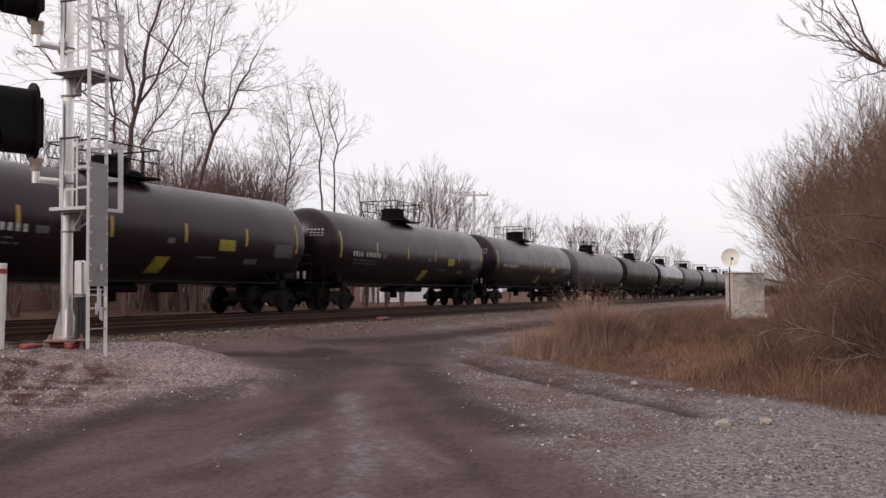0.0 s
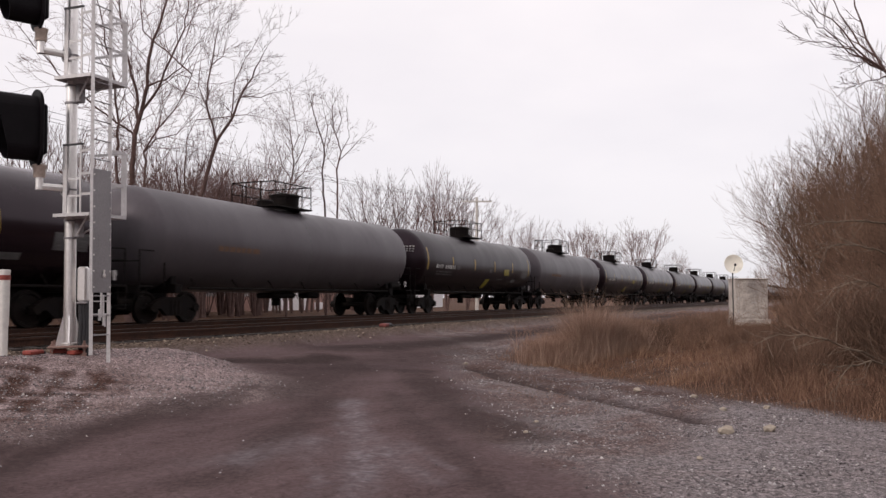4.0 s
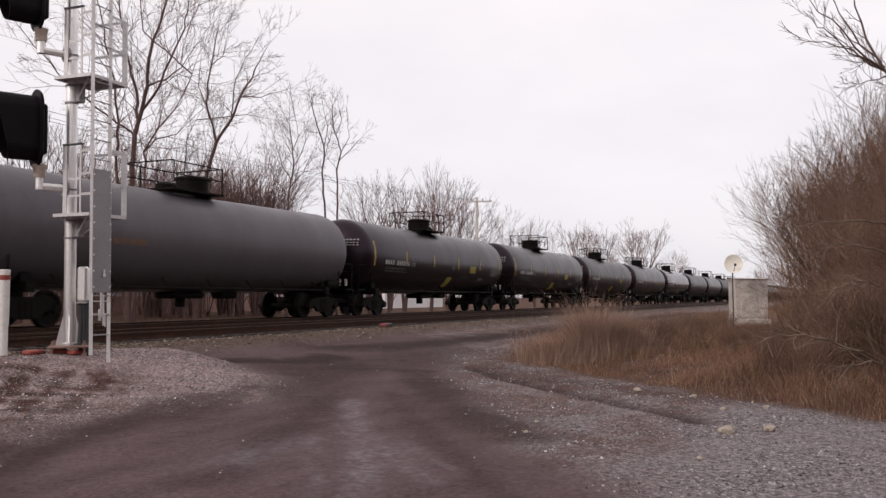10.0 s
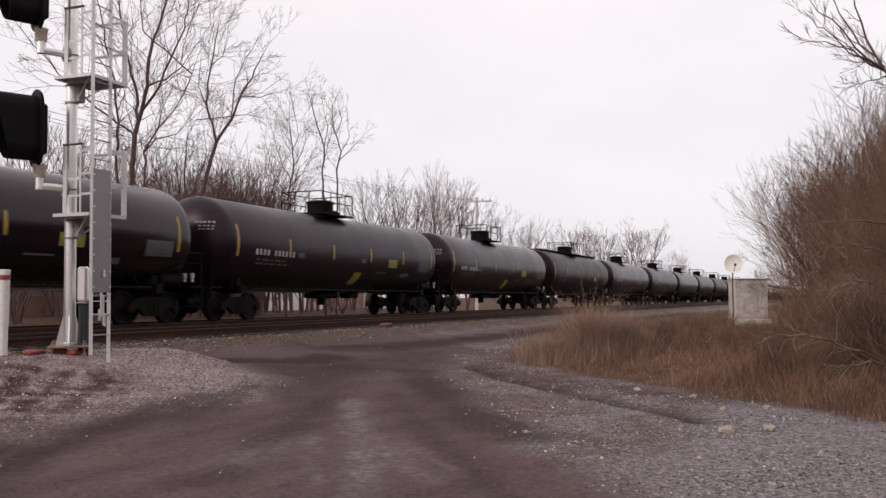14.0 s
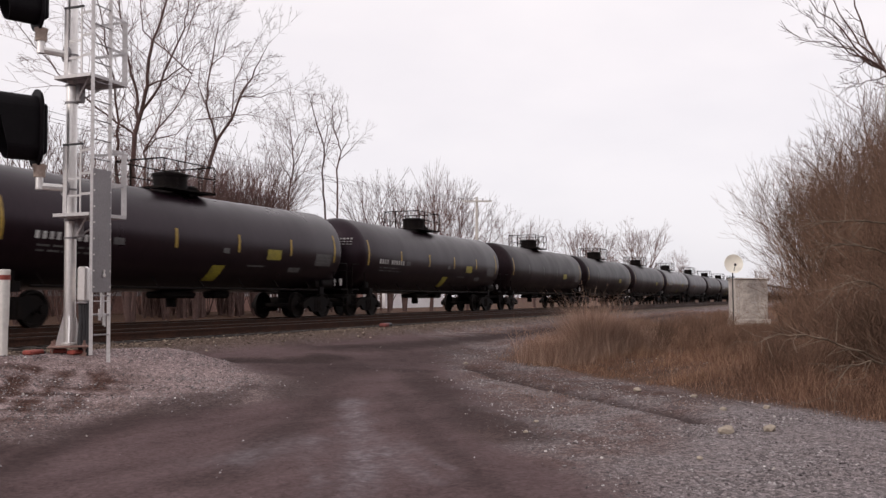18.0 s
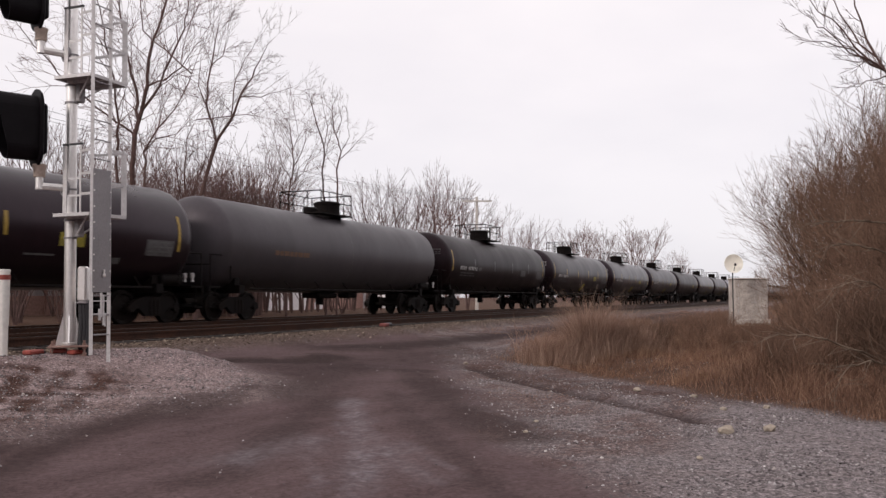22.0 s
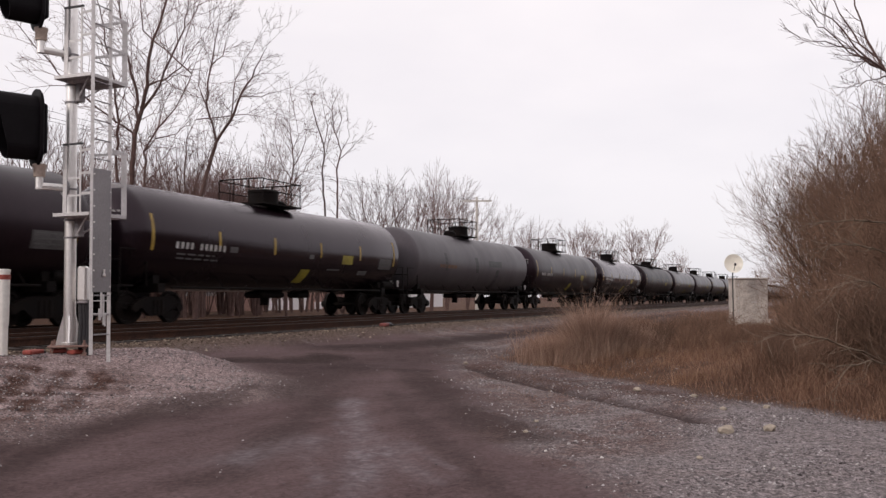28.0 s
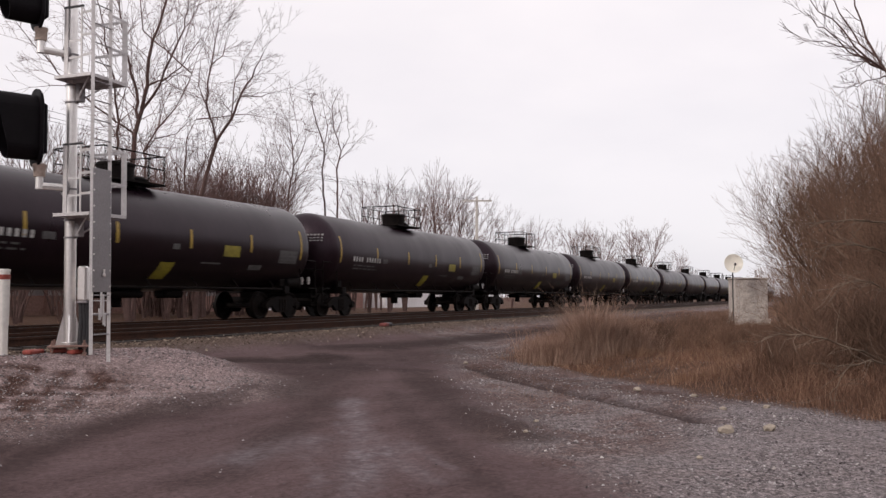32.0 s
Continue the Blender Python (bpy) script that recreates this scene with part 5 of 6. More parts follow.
    for k in range(38):
        y = brake.uniform(31.5, 42)
        spots.append((brake.choice(("slim_a", "slim_b", "slim_c")), y * brake.uniform(1.06, 1.25) if k % 2 else y * brake.uniform(1.2, 1.44), y, brake.uniform(0, 360), brake.uniform(5.5, 8.5) if k % 2 else brake.uniform(7.5, 12.0)))
    for kind, x, y, turn, h in spots:
        me, top = V[kind]
        plant(me, x, y, turn, "bare many-stemmed tree in the row behind the tracks", "tree", "bare_tree", row, h / top)
    # low bare thicket behind the train
    rng = random.Random(5)
    low = [plant_mesh(90 + k, 6.5, 6, 0.32, dict(CROWN, tip=1.1, wobble=0.06, rise=0.03, wood=2, thin=0.0105), 0.055, depth=5, first=0.29) for k in range(3)]
    for k in range(44):
        x = 22 + k * 1.05 + rng.uniform(-1.2, 1.2)
        y = rng.uniform(31, 46)
        if 1.42 < x / y < 1.62:
            continue
        plant(low[k % 3], x, y, rng.uniform(0, 360), "low bare thicket behind the tracks", "shrub", "bare_shrub", "thicket beyond the tracks",
              rng.uniform(0.6, 1.05), ("trunk", "crown"))
    # far woods along the line, too distant to tell apart
    far = np.random.default_rng(8)
    segs = []
    for k in range(2600):
        x = far.uniform(190, 900)
        y = far.uniform(34, 120) if far.random() < 0.8 else far.uniform(-60, 8)
        if y < 10 and x < 260:
            continue
        h = far.uniform(2.5, 5.5)
        for q in range(5):
            a = far.normal(0, 0.25, 2)
            segs.append((x, y, 0.2 + h * 0.12 * q, x + a[0] * h * 0.6, y + a[1] * h * 0.6, h * (0.45 + 0.12 * q), 0.05, 0.015))
    # unseen bare woods, added behind the viewer to darken what the tanks reflect
    for k in range(2600):
        x, y = (far.uniform(-110, 110), far.uniform(-75, -42)) if k % 3 else (far.uniform(-150, -75), far.uniform(-60, 8))
        h = far.uniform(13, 19)
        segs.append((x, y, 0.0, x, y, h * 0.7, 0.20, 0.12))
        for q in range(7):
            a = far.normal(0, 0.28, 2)
            segs.append((x, y, h * (0.15 + 0.08 * q), x + a[0] * h, y + a[1] * h, h * (0.45 + 0.09 * q), 0.10, 0.04))
    tagged(new("far_woods", raw("far_woods", *tubes(segs, 3), M["twig"])), "bare far woods along the line, and unseen woods added behind the viewer", "woods", kind="stuff")


build_trees()


def build_shrubs():
    grp = "brown shrubs beside the gravel"
    lab = "dense leafless brown shrub beside the gravel"
    V = [plant_mesh(200 + k, h, n, lean, dict(BRUSH, thin=0.0033 if k < 2 else 0.0036, tip=(1.1, 1.0, 1.3, 1.3)[k], wobble=0.13, side=0.36), r, ("trunk", "crown"), ("shrub", "shrub"), depth=dp, first=0.30)
         for k, (h, n, lean, r, dp) in enumerate(((5.8, 7, 0.30, 0.05, 6), (5.0, 7, 0.34, 0.045, 7), (3.4, 9, 0.44, 0.020, 5), (1.9, 12, 0.60, 0.010, 4)))]
    # x, y, kind, size
    spots = [(33.5, -0.7, 1, 0.78), (31.6, -0.5, 1, 0.66), (30.5, -1.2, 1, 0.76), (28.5, -2.1, 1, 0.90), (27.5, -3.6, 1, 0.9), (25.0, -4.0, 0, 0.66),
             (31.5, -3.8, 0, 0.9), (24.5, -2.0, 1, 0.62), (22.8, -3.0, 0, 0.58), (21.6, -1.5, 2, 0.70), (20.0, -2.2, 1, 0.60), (18.8, -2.8, 2, 0.95),
             (17.6, -3.3, 1, 0.62), (16.6, -0.9, 3, 0.75), (15.6, -1.6, 3, 0.90), (14.6, -2.0, 3, 0.95), (17.8, -1.5, 3, 1.0), (16.2, -2.9, 2, 0.75),
             (18.8, -0.2, 3, 0.70), (20.8, 0.2, 3, 0.70), (23.2, 0.1, 3, 0.80), (26.8, -0.8, 2, 0.50), (37.0, -3.0, 1, 1.0), (39.0, -2.6, 1, 1.0),
             (15.0, -2.9, 1, 0.60), (19.6, -3.6, 0, 0.55), (23.6, -1.0, 2, 0.62), (29.5, 0.6, 3, 0.7), (26.0, 0.8, 3, 0.7), (13.6, -1.5, 3, 0.8), (34.5, 0.2, 2, 0.6), (20.5, 3.2, 3, 0.40), (22.5, 2.6, 3, 0.45), (24.0, 2.4, 3, 0.5), (25.5, 3.4, 3, 0.42),
             (19.0, 1.6, 3, 0.42), (27.5, 2.6, 3, 0.5), (29.5, 3.0, 3, 0.5),
             (30.0, -1.2, 2, 0.9), (28.0, -1.6, 2, 1.0), (26.0, -1.9, 2, 1.05), (24.2, -2.8, 2, 1.1), (22.0, -2.2, 2, 1.0), (20.6, -1.2, 2, 0.85), (19.2, -1.4, 2, 0.85),
             (18.0, -2.2, 2, 0.9), (17.0, -2.2, 2, 0.85), (32.5, -2.4, 2, 1.1), (35.0, -1.8, 2, 0.9), (27.0, -2.8, 1, 0.9), (23.5, -3.4, 1, 0.75), (21.0, -2.9, 1, 0.68), (29.8, -3.0, 1, 0.95),
             (19.4, -2.4, 1, 0.60), (25.8, -3.2, 1, 0.95), (22.2, -1.4, 3, 1.0), (24.8, -0.9, 3, 1.0), (20.2, -0.6, 3, 0.9), (27.6, -0.5, 3, 1.0), (30.6, -0.3, 3, 0.9), (17.0, -1.4, 3, 1.0), (18.6, -1.0, 3, 1.0)]
    spots += [(53.0, 1.4, 2, 1.0), (50.2, 0.2, 0, 0.52), (47.0, -1.0, 0, 0.62), (56.0, 2.6, 2, 0.95), (51.0, 1.8, 2, 0.95), (43.5, -2.2, 0, 0.72)]
    spots += [(38.0, 0.3, 1, 0.86), (34.5, 0.0, 1, 0.80), (42.0, 0.4, 1, 0.84), (31.2, -0.5, 1, 0.74)]
    low = random.Random(12)
    for k in range(34):
        x = low.uniform(14.5, 31)
        y = low.uniform(-1.6, min(2.4, 0.25 + 0.14 * (x - 13)))
        spots.append((x, y, 3, low.uniform(0.55, 0.9) if y < -0.03 * x + 0.2 else low.uniform(0.30, 0.45)))
    for k in range(46):
        x = low.uniform(17.5, 34)
        y = low.uniform(0.8, min(5.6, 0.30 * (x - 6.5)))
        if x - (13.0 + y) > 0.6:
            spots.append((x, y, 3, low.uniform(0.22, 0.42)))
    for k, (x, y, v, s) in enumerate(spots):
        plant(V[v], x, y + 0.4, 47 * k, lab, "shrub", "bare_shrub", grp, s * (1.34 if v < 2 else 1.14), ("trunk", "crown"))
    # tree whose boughs hang in over the shrubs; its side axis looks along the gravel's edge
    side = ((0.11, 0.045, ((0.35, -0.2), (0.30, 2.4), (0.12, 4.6), (-0.50, 5.55), (-0.66, 5.82))),
            (0.034, 0.010, ((-0.72, 5.85), (-1.1, 6.1), (-1.55, 6.35), (-1.95, 6.45))), (0.036, 0.010, ((-0.72, 5.85), (-1.2, 6.3), (-1.6, 6.9), (-2.0, 7.3))),
            (0.040, 0.012, ((-0.72, 5.85), (-0.95, 6.5), (-1.1, 7.2), (-1.15, 7.9))), (0.028, 0.009, ((-0.72, 5.80), (-1.0, 6.0), (-1.4, 6.15), (-1.8, 6.4))),
            (0.034, 0.008, ((0.0, 4.9), (-0.7, 5.52), (-1.1, 5.48), (-1.4, 5.36), (-1.75, 5.2))), (0.030, 0.009, ((-0.72, 5.85), (-1.3, 6.2), (-1.75, 6.75), (-1.95, 6.95))), (0.034, 0.010, ((-0.72, 5.85), (-1.05, 6.4), (-1.35, 7.1), (-1.5, 7.6))),
            (0.08, 0.02, ((0.2, 3.8), (0.5, 5.5), (0.4, 7.5), (0.6, 9.0))))
    m = limbed(317, side, dict(CROWN, thin=0.0042, wobble=0.05, rise=0.05, side=0.22, fork=((4, 12), (14, 30))), {"from": 5.2, "odds": 0.85, "len": (0.12, 0.24), "depth": 3}, ("bark", "bark"))
    plant(m, 19.40, -1.85, TURN - 90, "bare tree with boughs hanging over the shrubs", "tree", "bare_tree")
    # pale low branches that lean out over the gravel
    rng = np.random.default_rng(17)
    bends = (((16.64, -1.24, 2.62), (15.63, -0.15, 2.72), (14.96, 0.5, 2.58)), ((16.06, -1.19, 2.0), (15.10, -0.22, 2.31), (14.58, 0.28, 2.13)),
             ((14.92, -0.85, 0.4), (13.84, 0.28, 0.94), (13.21, 0.98, 0.89)), ((15.5, -1.15, 1.22), (14.64, -0.44, 1.71), (14.12, 0.10, 1.55)),
             ((14.03, -1.0, 0.25), (13.3, -0.4, 0.66), (12.77, 0.10, 0.24)))
    for a, b, c in bends:
        segs, a, b, c = [], np.array(a), np.array(b), np.array(c)
        prev, n = None, 14
        for k in range(n + 1):
            t = k / n
            p = a * (1 - t) ** 2 + (2 * b - 0.5 * (a + c)) * 2 * t * (1 - t) + c * t * t + rng.normal(0, 0.014, 3)
            if prev is not None:
                r = 0.019 * (1 - 0.75 * t)
                segs.append((*prev, *p, r * 1.05, r))
                if k > 3:
                    for q in range(2):
                        e = (p - prev) / np.linalg.norm(p - prev) + rng.normal(0, 0.5, 3)
                        e /= np.linalg.norm(e)
                        m1 = p + e * rng.uniform(0.12, 0.35)
                        segs.append((*p, *m1, r * 0.5, 0.004))
                        e2 = e + rng.normal(0, 0.35, 3)
                        segs.append((*m1, *(m1 + e2 / np.linalg.norm(e2) * 0.2), 0.004, 0.003))
            prev = p
        t = thing("leaning_branch", pose(0, 0, 0), "pale bare branch leaning out of the shrubs", "branch")
        tagged(part("bough", raw("bough", *tubes(segs, 5), M["pale_twig"], True), None, t), kind="stuff")


build_shrubs()


# ---- grass, stones ----
def build_grass():
    rng = np.random.default_rng(3)
    V, F = [], []

    def blades(n, x0, x1, y0, y1, hmin, hmax, keep, sway=0.75):
        nonlocal V, F
        x, y = rng.uniform(x0, x1, n), rng.uniform(y0, y1, n)
        ok = rng.random(n) < keep(x, y)
        x, y = x[ok], y[ok]
        clump = 0.35 + 0.75 * np.clip(0.5 + wob(x, y, 1.1, 3), 0, 1.3) * np.clip(0.7 + 0.5 * wob(x, y, 3.7, 1), 0.2, 1.2)
        if sway > 0.5:
            clump = clump * np.where((x < 40) & (y < 8), np.clip(0.30 + 0.32 * (x - 12.4 - y), 0.22, 1.0), 1.0)
        z = ground_z(x, y)
        h = rng.uniform(hmin, hmax, len(x)) * clump
        a = rng.uniform(0, 2 * np.pi, len(x))
        w = rng.uniform(0.0011, 0.0028, len(x)) * (1 + np.hypot(x, y) / 30)
        lean = rng.normal(0, sway, (len(x), 2)) * (h * rng.uniform(0.5, 1.3, len(x)))[:, None]
        base = len(V)
        c, s = np.cos(a) * w, np.sin(a) * w
        P = np.stack([np.stack([x - c, y - s, z - 0.03], 1), np.stack([x + c, y + s, z - 0.03], 1),
                      np.stack([x + c * 0.8 + lean[:, 0] * 0.35, y + s * 0.8 + lean[:, 1] * 0.35, z + h * 0.55], 1),
                      np.stack([x - c * 0.8 + lean[:, 0] * 0.35, y - s * 0.8 + lean[:, 1] * 0.35, z + h * 0.55], 1),
                      np.stack([x + lean[:, 0], y + lean[:, 1], z + h], 1)], 1).reshape(-1, 3)
        i = base + np.arange(len(x)) * 5
        V.extend(P.tolist())
        F.extend(np.stack([i, i + 1, i + 2, i + 3], 1).tolist())
        F.extend(np.stack([i + 3, i + 2, i + 4], 1).tolist())

    def tuft(x, y):
        return cover(x, y)[1] * np.clip(0.45 + 0.9 * wob(x, y, 1.9, 8), 0.12, 1) * np.where(x < 40, np.clip((y - 0.2 + 0.5 * wob(x, y, 0.8, 6)) / 2.2, 0.1, 1), 1)

    # low matted grass, then separate taller tussocks
    blades(300000, 11, 45, -4, 10, 0.10, 0.38, tuft)
    blades(60000, 30, 130, -25, 10, 0.15, 0.55, tuft)
    blades(9000, 28, 80, 9.0, 12.2, 0.06, 0.22, lambda x, y: 0.5 + 0.5 * wob(x, y, 1.3, 2))
    for k in range(150):
        cx, cy = rng.uniform(13, 44), rng.uniform(-2.5, 8.5)
        if cover(np.array(cx - 0.4), np.array(cy))[1] < 0.9 or (cy > 5.2 and cx < 26 and rng.random() < 0.7):
            continue
        r = rng.uniform(0.15, 0.5)
        top = rng.uniform(0.35, 0.9) * (1.1 if cy < 3 else 0.8)
        blades(int(700 * r / 0.3), cx - 2 * r, cx + 2 * r, cy - 2 * r, cy + 2 * r, 0.4 * top, top,
               lambda x, y: np.exp(-((x - cx) ** 2 + (y - cy) ** 2) / r ** 2))
    # low dead grass that creeps out over the gravel
    for cx, cy, r in ((12.7, 3.8, 0.5), (11.9, 3.1, 0.35), (13.6, 4.5, 0.5), (16.3, 5.9, 0.7), (14.9, 4.6, 0.6), (12.9, 1.9, 0.4)):
        blades(2500, cx - 2 * r, cx + 2 * r, cy - 2 * r, cy + 2 * r, 0.04, 0.14, lambda x, y: np.exp(-((x - cx) ** 2 + (y - cy) ** 2) / r ** 2) * np.clip(0.5 + wob(x, y, 3.0, 4), 0, 1))
    blades(5000, 10, 120, 23.5, 34, 0.08, 0.25, lambda x, y: x * 0 + 1)
    blades(2500, 9, 22, 1, 8, 0.03, 0.09, lambda x, y: 0.4 * (1 - cover(x, y)[0]) * (1 - cover(x, y)[1]) * (1 - cover(x, y)[2]))
    me = raw("dry_grass", V, F, M["grass"])
    tagged(new("dry_grass", me), "tall dry tan and brown grass", "grass", kind="stuff")
    # dark russet brush grass under the shrubs
    V, F = [], []
    blades(150000, 12, 40, -3.5, 3.2, 0.25, 0.85, lambda x, y: cover(x, y)[1] * np.clip((2.2 - y - 0.6 * wob(x, y, 0.9, 2)) / 2.5, 0, 0.8))
    tagged(new("russet_grass", raw("russet_grass", V, F, M["russet"])), "dense dark red-brown dead brush grass", "grass", kind="stuff")
    # one tall feathery clump at the corner of the road, in a few tussocks
    V, F = [], []
    for cx, cy, r, n, top in ((20.15, 5.55, 0.55, 30000, 1.40), (19.75, 5.95, 0.45, 17000, 1.15), (20.6, 5.0, 0.55, 20000, 1.10), (20.9, 5.7, 0.6, 13000, 1.05), (19.6, 5.2, 0.5, 9000, 0.8),
                              (21.3, 4.5, 0.6, 9000, 0.85)):
        blades(n, cx - 2 * r, cx + 2 * r, cy - 2 * r, cy + 2 * r, 0.35 * top, 1.25 * top, lambda x, y: np.exp(-((x - cx) ** 2 + (y - cy) ** 2) / r ** 2), 0.46)
    tagged(new("tall_grass", raw("tall_grass", V, F, M["feather"])), "tall pale feathery clump of dry grass", "grass", kind="stuff")


build_grass()


def scatter_stones(name, n, box, size, keep, material, label, seed):
    rng = np.random.default_rng(seed)
    x, y = rng.uniform(box[0], box[1], n), rng.uniform(box[2], box[3], n)
    ok = rng.random(n) < keep(x, y)
    x, y = x[ok], y[ok]
    m = len(x)
    z = ground_z(x, y)
    s = size[0] * (size[1] / size[0]) ** (rng.random(m) ** 2.2)
    dirs = np.array([(1, 0, 0), (0, 1, 0), (-1, 0, 0), (0, -1, 0), (0, 0, 1), (0, 0, -1)], float)
    a = rng.uniform(0, 2 * np.pi, m)
    ca, sa = np.cos(a), np.sin(a)
    P = dirs[None] * s[:, None, None] * rng.uniform(0.6, 1.25, (m, 6, 1)) * np.array([1, 0.8, 0.6])
    P = P + rng.normal(0, 0.16, P.shape) * s[:, None, None]
    R = np.stack([P[..., 0] * ca[:, None] - P[..., 1] * sa[:, None], P[..., 0] * sa[:, None] + P[..., 1] * ca[:, None], P[..., 2]], -1)
    R = R + np.stack([x, y, z + s * 0.12], -1)[:, None]
    tri = np.array([(0, 1, 4), (1, 2, 4), (2, 3, 4), (3, 0, 4), (1, 0, 5), (2, 1, 5), (3, 2, 5), (0, 3, 5)])
    F = (np.arange(m)[:, None, None] * 6 + tri[None]).reshape(-1, 3)
    tagged(new(name, raw(name, R.reshape(-1, 3).tolist(), F.tolist(), material)), label, "gravel", kind="stuff")


def loose(x, y):
    road, grass, mound, ball = cover(x, y)
    return np.clip((1 - 0.85 * wear(x, y)[1]) * (1 - road) * (1 - 0.7 * grass) * (1 - ball) * np.clip(0.35 + 1.1 * wob(x, y, 1.4, 5) + 0.5 * wob(x, y, 4.1, 9), 0.05, 1) * (1 + mound) + 0.003, 0, 1)


scatter_stones("gravel", 170000, (4, 22, -3, 12.5), (0.006, 0.023), loose, M["stone"], "loose grey gravel stones", 21)
scatter_stones("white_chips", 9000, (4, 16, -1, 12), (0.008, 0.030), lambda x, y: np.clip(loose(x, y) * 0.5 + 0.012, 0, 1) * 0.25, M["chip"], "scattered pale stone chips", 25)
scatter_stones("ballast", 36000, (8, 60, 12.0, 23), (0.022, 0.050), lambda x, y: cover(x, y)[3] * np.clip(1.2 - x / 70, 0, 1), M["ballast"], "brown-grey track ballast stones", 22)


def build_rocks():
    rng = random.Random(9)
    for x, y, s, pale in ((10.62, 0.71, 0.065, 1), (10.33, 1.14, 0.080, 0), (14.44, 2.95, 0.06, 1), (14.0, 2.0, 0.045, 1), (13.0, 0.9, 0.05, 1), (18.4, 7.5, 0.05, 0),
                          (12.4, 1.4, 0.04, 1), (8.7, 1.2, 0.03, 1), (10.3, 3.3, 0.03, 1), (9.6, 3.2, 0.028, 1)):
        bm = bmesh.new()
        bmesh.ops.create_icosphere(bm, subdivisions=2, radius=s)
        for v in bm.verts:
            v.co *= 1 + 0.45 * noise.noise(v.co * 2.2 / s + Vector((x, y, 0)))
            v.co.z *= 0.72
            v.co.x *= 1.25
        o = new("rock", mesh_of("rock", bm, M["rock"], False))
        o.matrix_basis = pose(x, y, gz(x, y) + s * 0.25, 0, 0, rng.uniform(0, 360))
        tagged(o, "pale stone lying on the gravel" if pale else "tan stone lying on the gravel", "rock")


build_rocks()


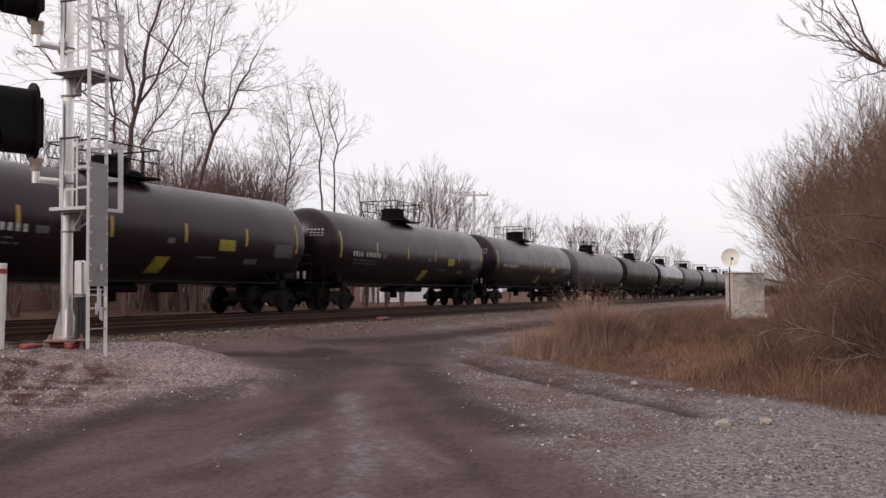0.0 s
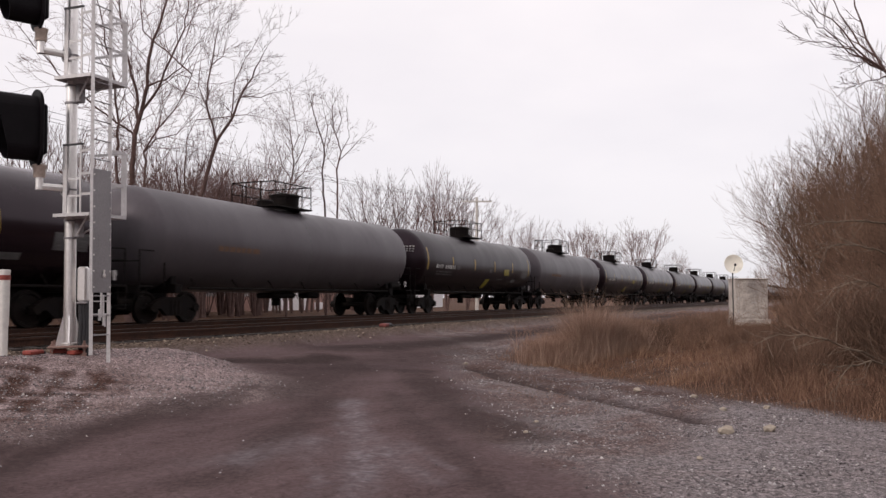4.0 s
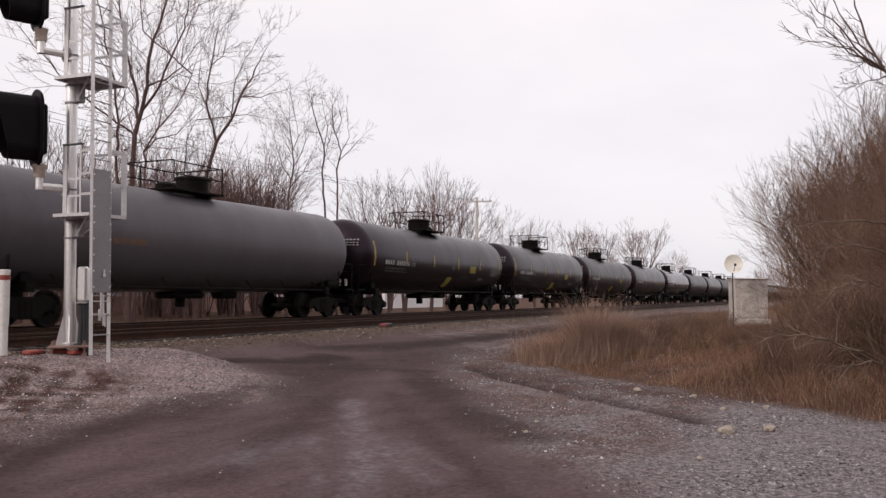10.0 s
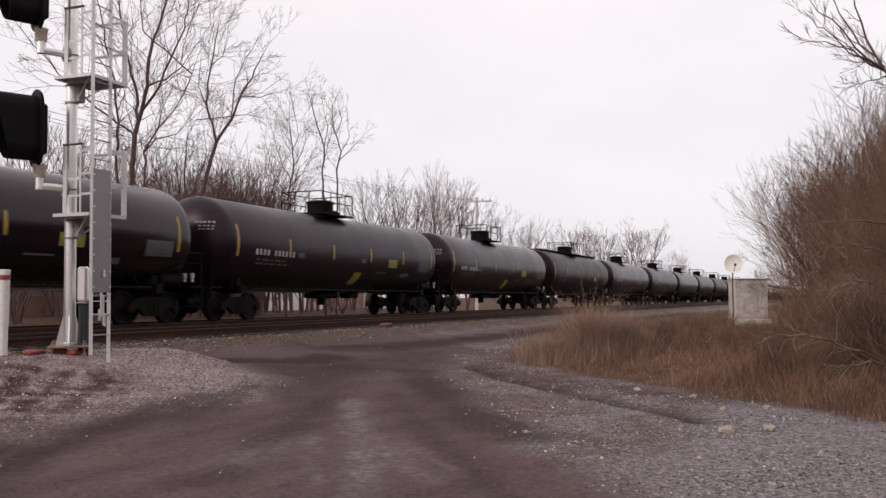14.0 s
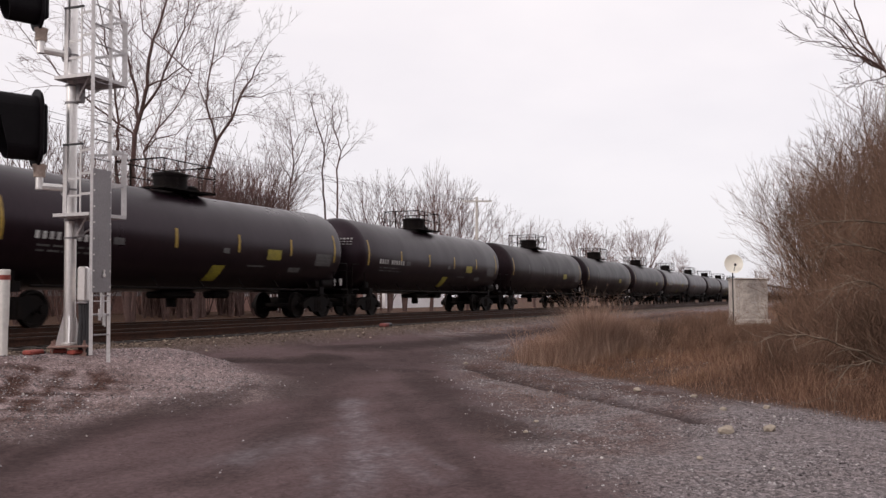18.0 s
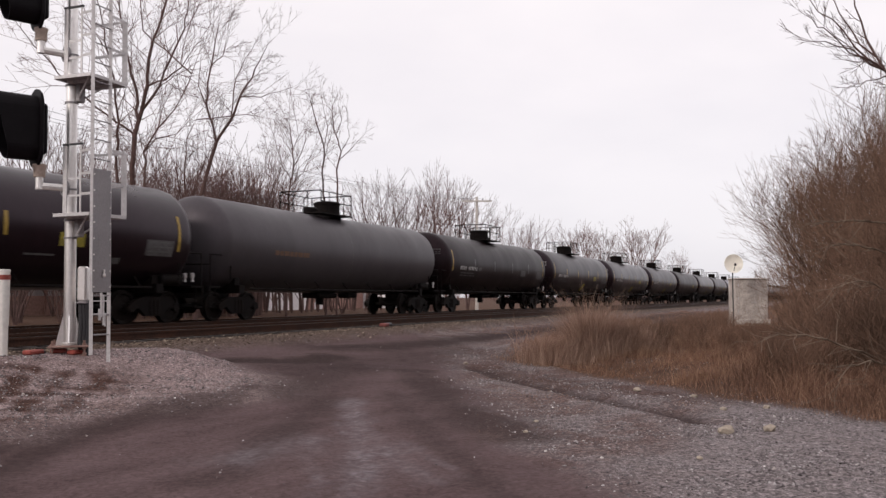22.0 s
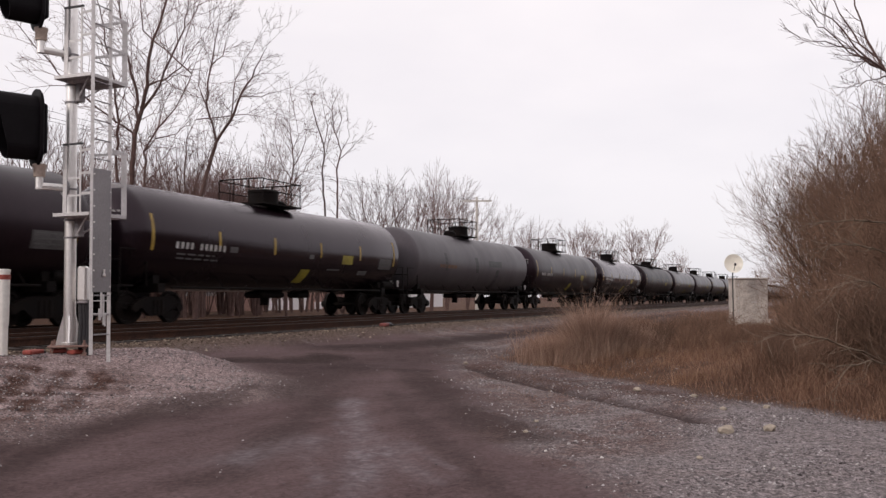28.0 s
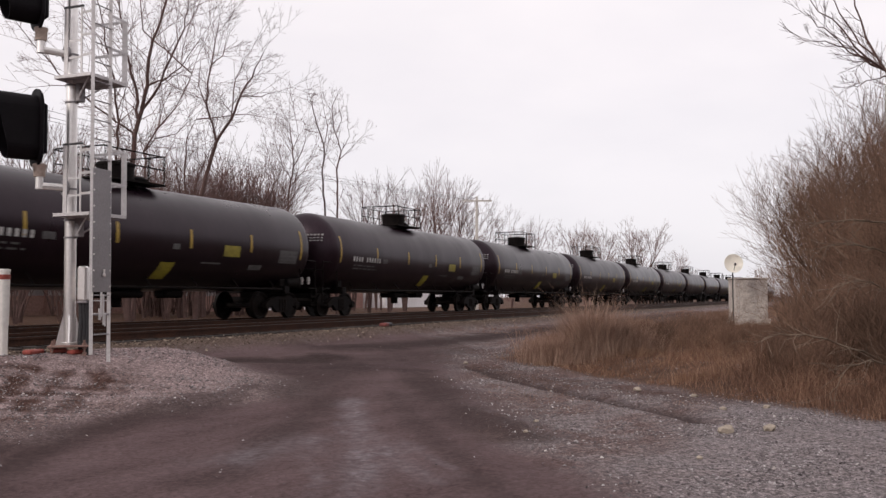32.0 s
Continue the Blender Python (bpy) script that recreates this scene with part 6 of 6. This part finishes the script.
# ---- buildings and poles beyond the tracks ----
def build_far_side():
    y = 48.0
    b = thing("warehouse", pose(0, y, 0.1), "long low brick warehouse with pale siding behind the trees", "warehouse")
    x0, x1 = -30.0, 69.0
    bm = bmesh.new()
    add_box(bm, (x0 + x1) / 2, 5, 0.75, x1 - x0, 10, 1.5)
    part("brick_wall", bm, M["brick"], b, "low red-brown brick wall")
    bm = bmesh.new()
    add_box(bm, (x0 + x1) / 2, 5.1, 2.3, x1 - x0 - 0.2, 9.8, 1.6)
    part("siding", bm, M["siding"], b, "pale grey siding")
    bm = bmesh.new()
    add_box(bm, (x0 + x1) / 2, 5, 3.2, x1 - x0 + 0.6, 10.8, 0.22)
    part("roof", bm, M["under"], b, "dark flat roof")
    bm = bmesh.new()
    add_box(bm, 0, 0, 0, 0.16, 0.16, 3.0)
    post = mesh_of("pier", bm, M["brick"])
    for k in range(24):
        part("pier", post, None, b, at=pose(x0 + 2 + 4.0 * k, -0.05, 1.5))
    bm = bmesh.new()
    add_box(bm, 0, 0, 0, 1.6, 0.08, 0.8)
    win = mesh_of("window", bm, M["dark"])
    for k in range(24):
        part("window", win, None, b, at=pose(x0 + 4 + 4.0 * k, 0.18, 2.2))
    # brick annex past a gap, and a pale metal wall that closes the gap further back
    n = thing("brick_annex", pose(81.8, y, 0.1), "plain red-brown brick annex beside the warehouse", "building")
    bm = bmesh.new()
    add_box(bm, 0, 4, 1.25, 11.6, 8, 2.5)
    part("wall", bm, M["brick"], n)
    bm = bmesh.new()
    add_box(bm, 0, 4, 2.6, 12.2, 8.6, 0.2)
    part("roof", bm, M["under"], n, "dark flat roof")
    bm = bmesh.new()
    add_box(bm, -3.6, -0.05, 0.55, 1.5, 0.12, 0.75, bevel=0.05)
    part("tank_box", bm, M["whitewall"], n, "small white box against the wall")
    g = thing("metal_wall", pose(71.9, 47.6, 0.1), "pale corrugated metal wall behind bare trunks", "wall")
    for k in range(9):
        bm = bmesh.new()
        add_box(bm, -3.28 + 0.82 * k, 0.02 * (k % 2), 1.4, 0.80, 0.06, 2.8)
        part("panel", bm, M["whitewall"], g)
    trunk_rng = random.Random(31)
    bm = bmesh.new()
    add_rod(bm, (0, 0, -0.2), (0.1, 0, 3.2), 0.11, 0.07, n=7)
    for k in range(5):
        a = 1.3 * k
        add_rod(bm, (0.03 * k, 0, 0.7 + 0.5 * k), (0.03 * k + 0.7 * math.cos(a), 0.5 * math.sin(a), 2.0 + 0.5 * k), 0.04, 0.02, n=5)
    sap = mesh_of("stem", bm, M["bark"], True)
    for k in range(26):
        x = 58.0 + 0.75 * k + trunk_rng.uniform(-0.3, 0.3)
        yy = trunk_rng.uniform(38, 45)
        t = thing("sapling", pose(x, yy, gz(x, yy), trunk_rng.uniform(-5, 5), trunk_rng.uniform(-7, 7), trunk_rng.uniform(0, 360)), "thin bare sapling behind the tracks", "tree", "saplings beyond the tracks")
        part("stem", sap, None, t)
    w = thing("white_shed", pose(0, y - 2, 0.1), "white metal shed behind bare trees", "shed")
    bm = bmesh.new()
    add_box(bm, 97.0, 4, 1.3, 16, 8, 2.6)
    part("wall", bm, M["whitewall"], w)
    bm = bmesh.new()
    add_box(bm, 97.0, 4, 2.7, 16.6, 8.6, 0.2)
    part("roof", bm, M["siding"], w)
    # pole with a crossarm among the trees
    px, py = 69.9, 27.5
    p = thing("utility_pole", pose(px, py, gz(px, py), 0, 0, TURN - 90), "weathered wooden utility pole with a crossarm", "utility pole")
    bm = bmesh.new()
    add_rod(bm, (0, 0, -0.3), (0, 0, 9.6), 0.16, 0.11, n=10)
    part("pole", bm, M["pole"], p, "", True)
    bm = bmesh.new()
    add_box(bm, 0, -0.14, 9.25, 2.5, 0.10, 0.13)
    part("crossarm", bm, M["pole"], p)
    for k, q in enumerate((-1.1, -0.5, 0.5)):
        side = q * Vector((math.sin(radians(TURN)), -math.cos(radians(TURN)), 0))
        a, b = Vector((px, py, 9.75)) + side, Vector((8.0, 29.0, 9.6)) + side
        line = [a.lerp(b, i / 24) - Vector((0, 0, 1.9 * 4 * (i / 24) * (1 - i / 24) * 0.55)) for i in range(25)]
        V = [tuple(c + 0.009 * Vector((0, math.sin(q), math.cos(q)))) for c in line for q in (0.0, 1.571, 3.142, 4.712)]
        F = [(4 * i + j, 4 * i + (j + 1) % 4, 4 * i + 4 + (j + 1) % 4, 4 * i + 4 + j) for i in range(24) for j in range(4)]
        o = tagged(new("overhead_wire", raw("overhead_wire", V, F, M["dark"])), "thin dark overhead wire from the pole", "wire", "overhead wires")
    for x in (-1.1, -0.5, 0.5, 1.1):
        bm = bmesh.new()
        add_rod(bm, (x, -0.14, 9.3), (x, -0.14, 9.5), 0.05, 0.03, n=6)
        part("insulator", bm, M["dark"], p)


build_far_side()


# ---- what moves ----
def motions():
    for car, x in CARS:
        walk(car, [(t, pose(x - train_way(t), TRAIN_Y, RAIL)) for t in (0, 4, 8, 12, 16, 20, 24, 28, 32)])


motions()
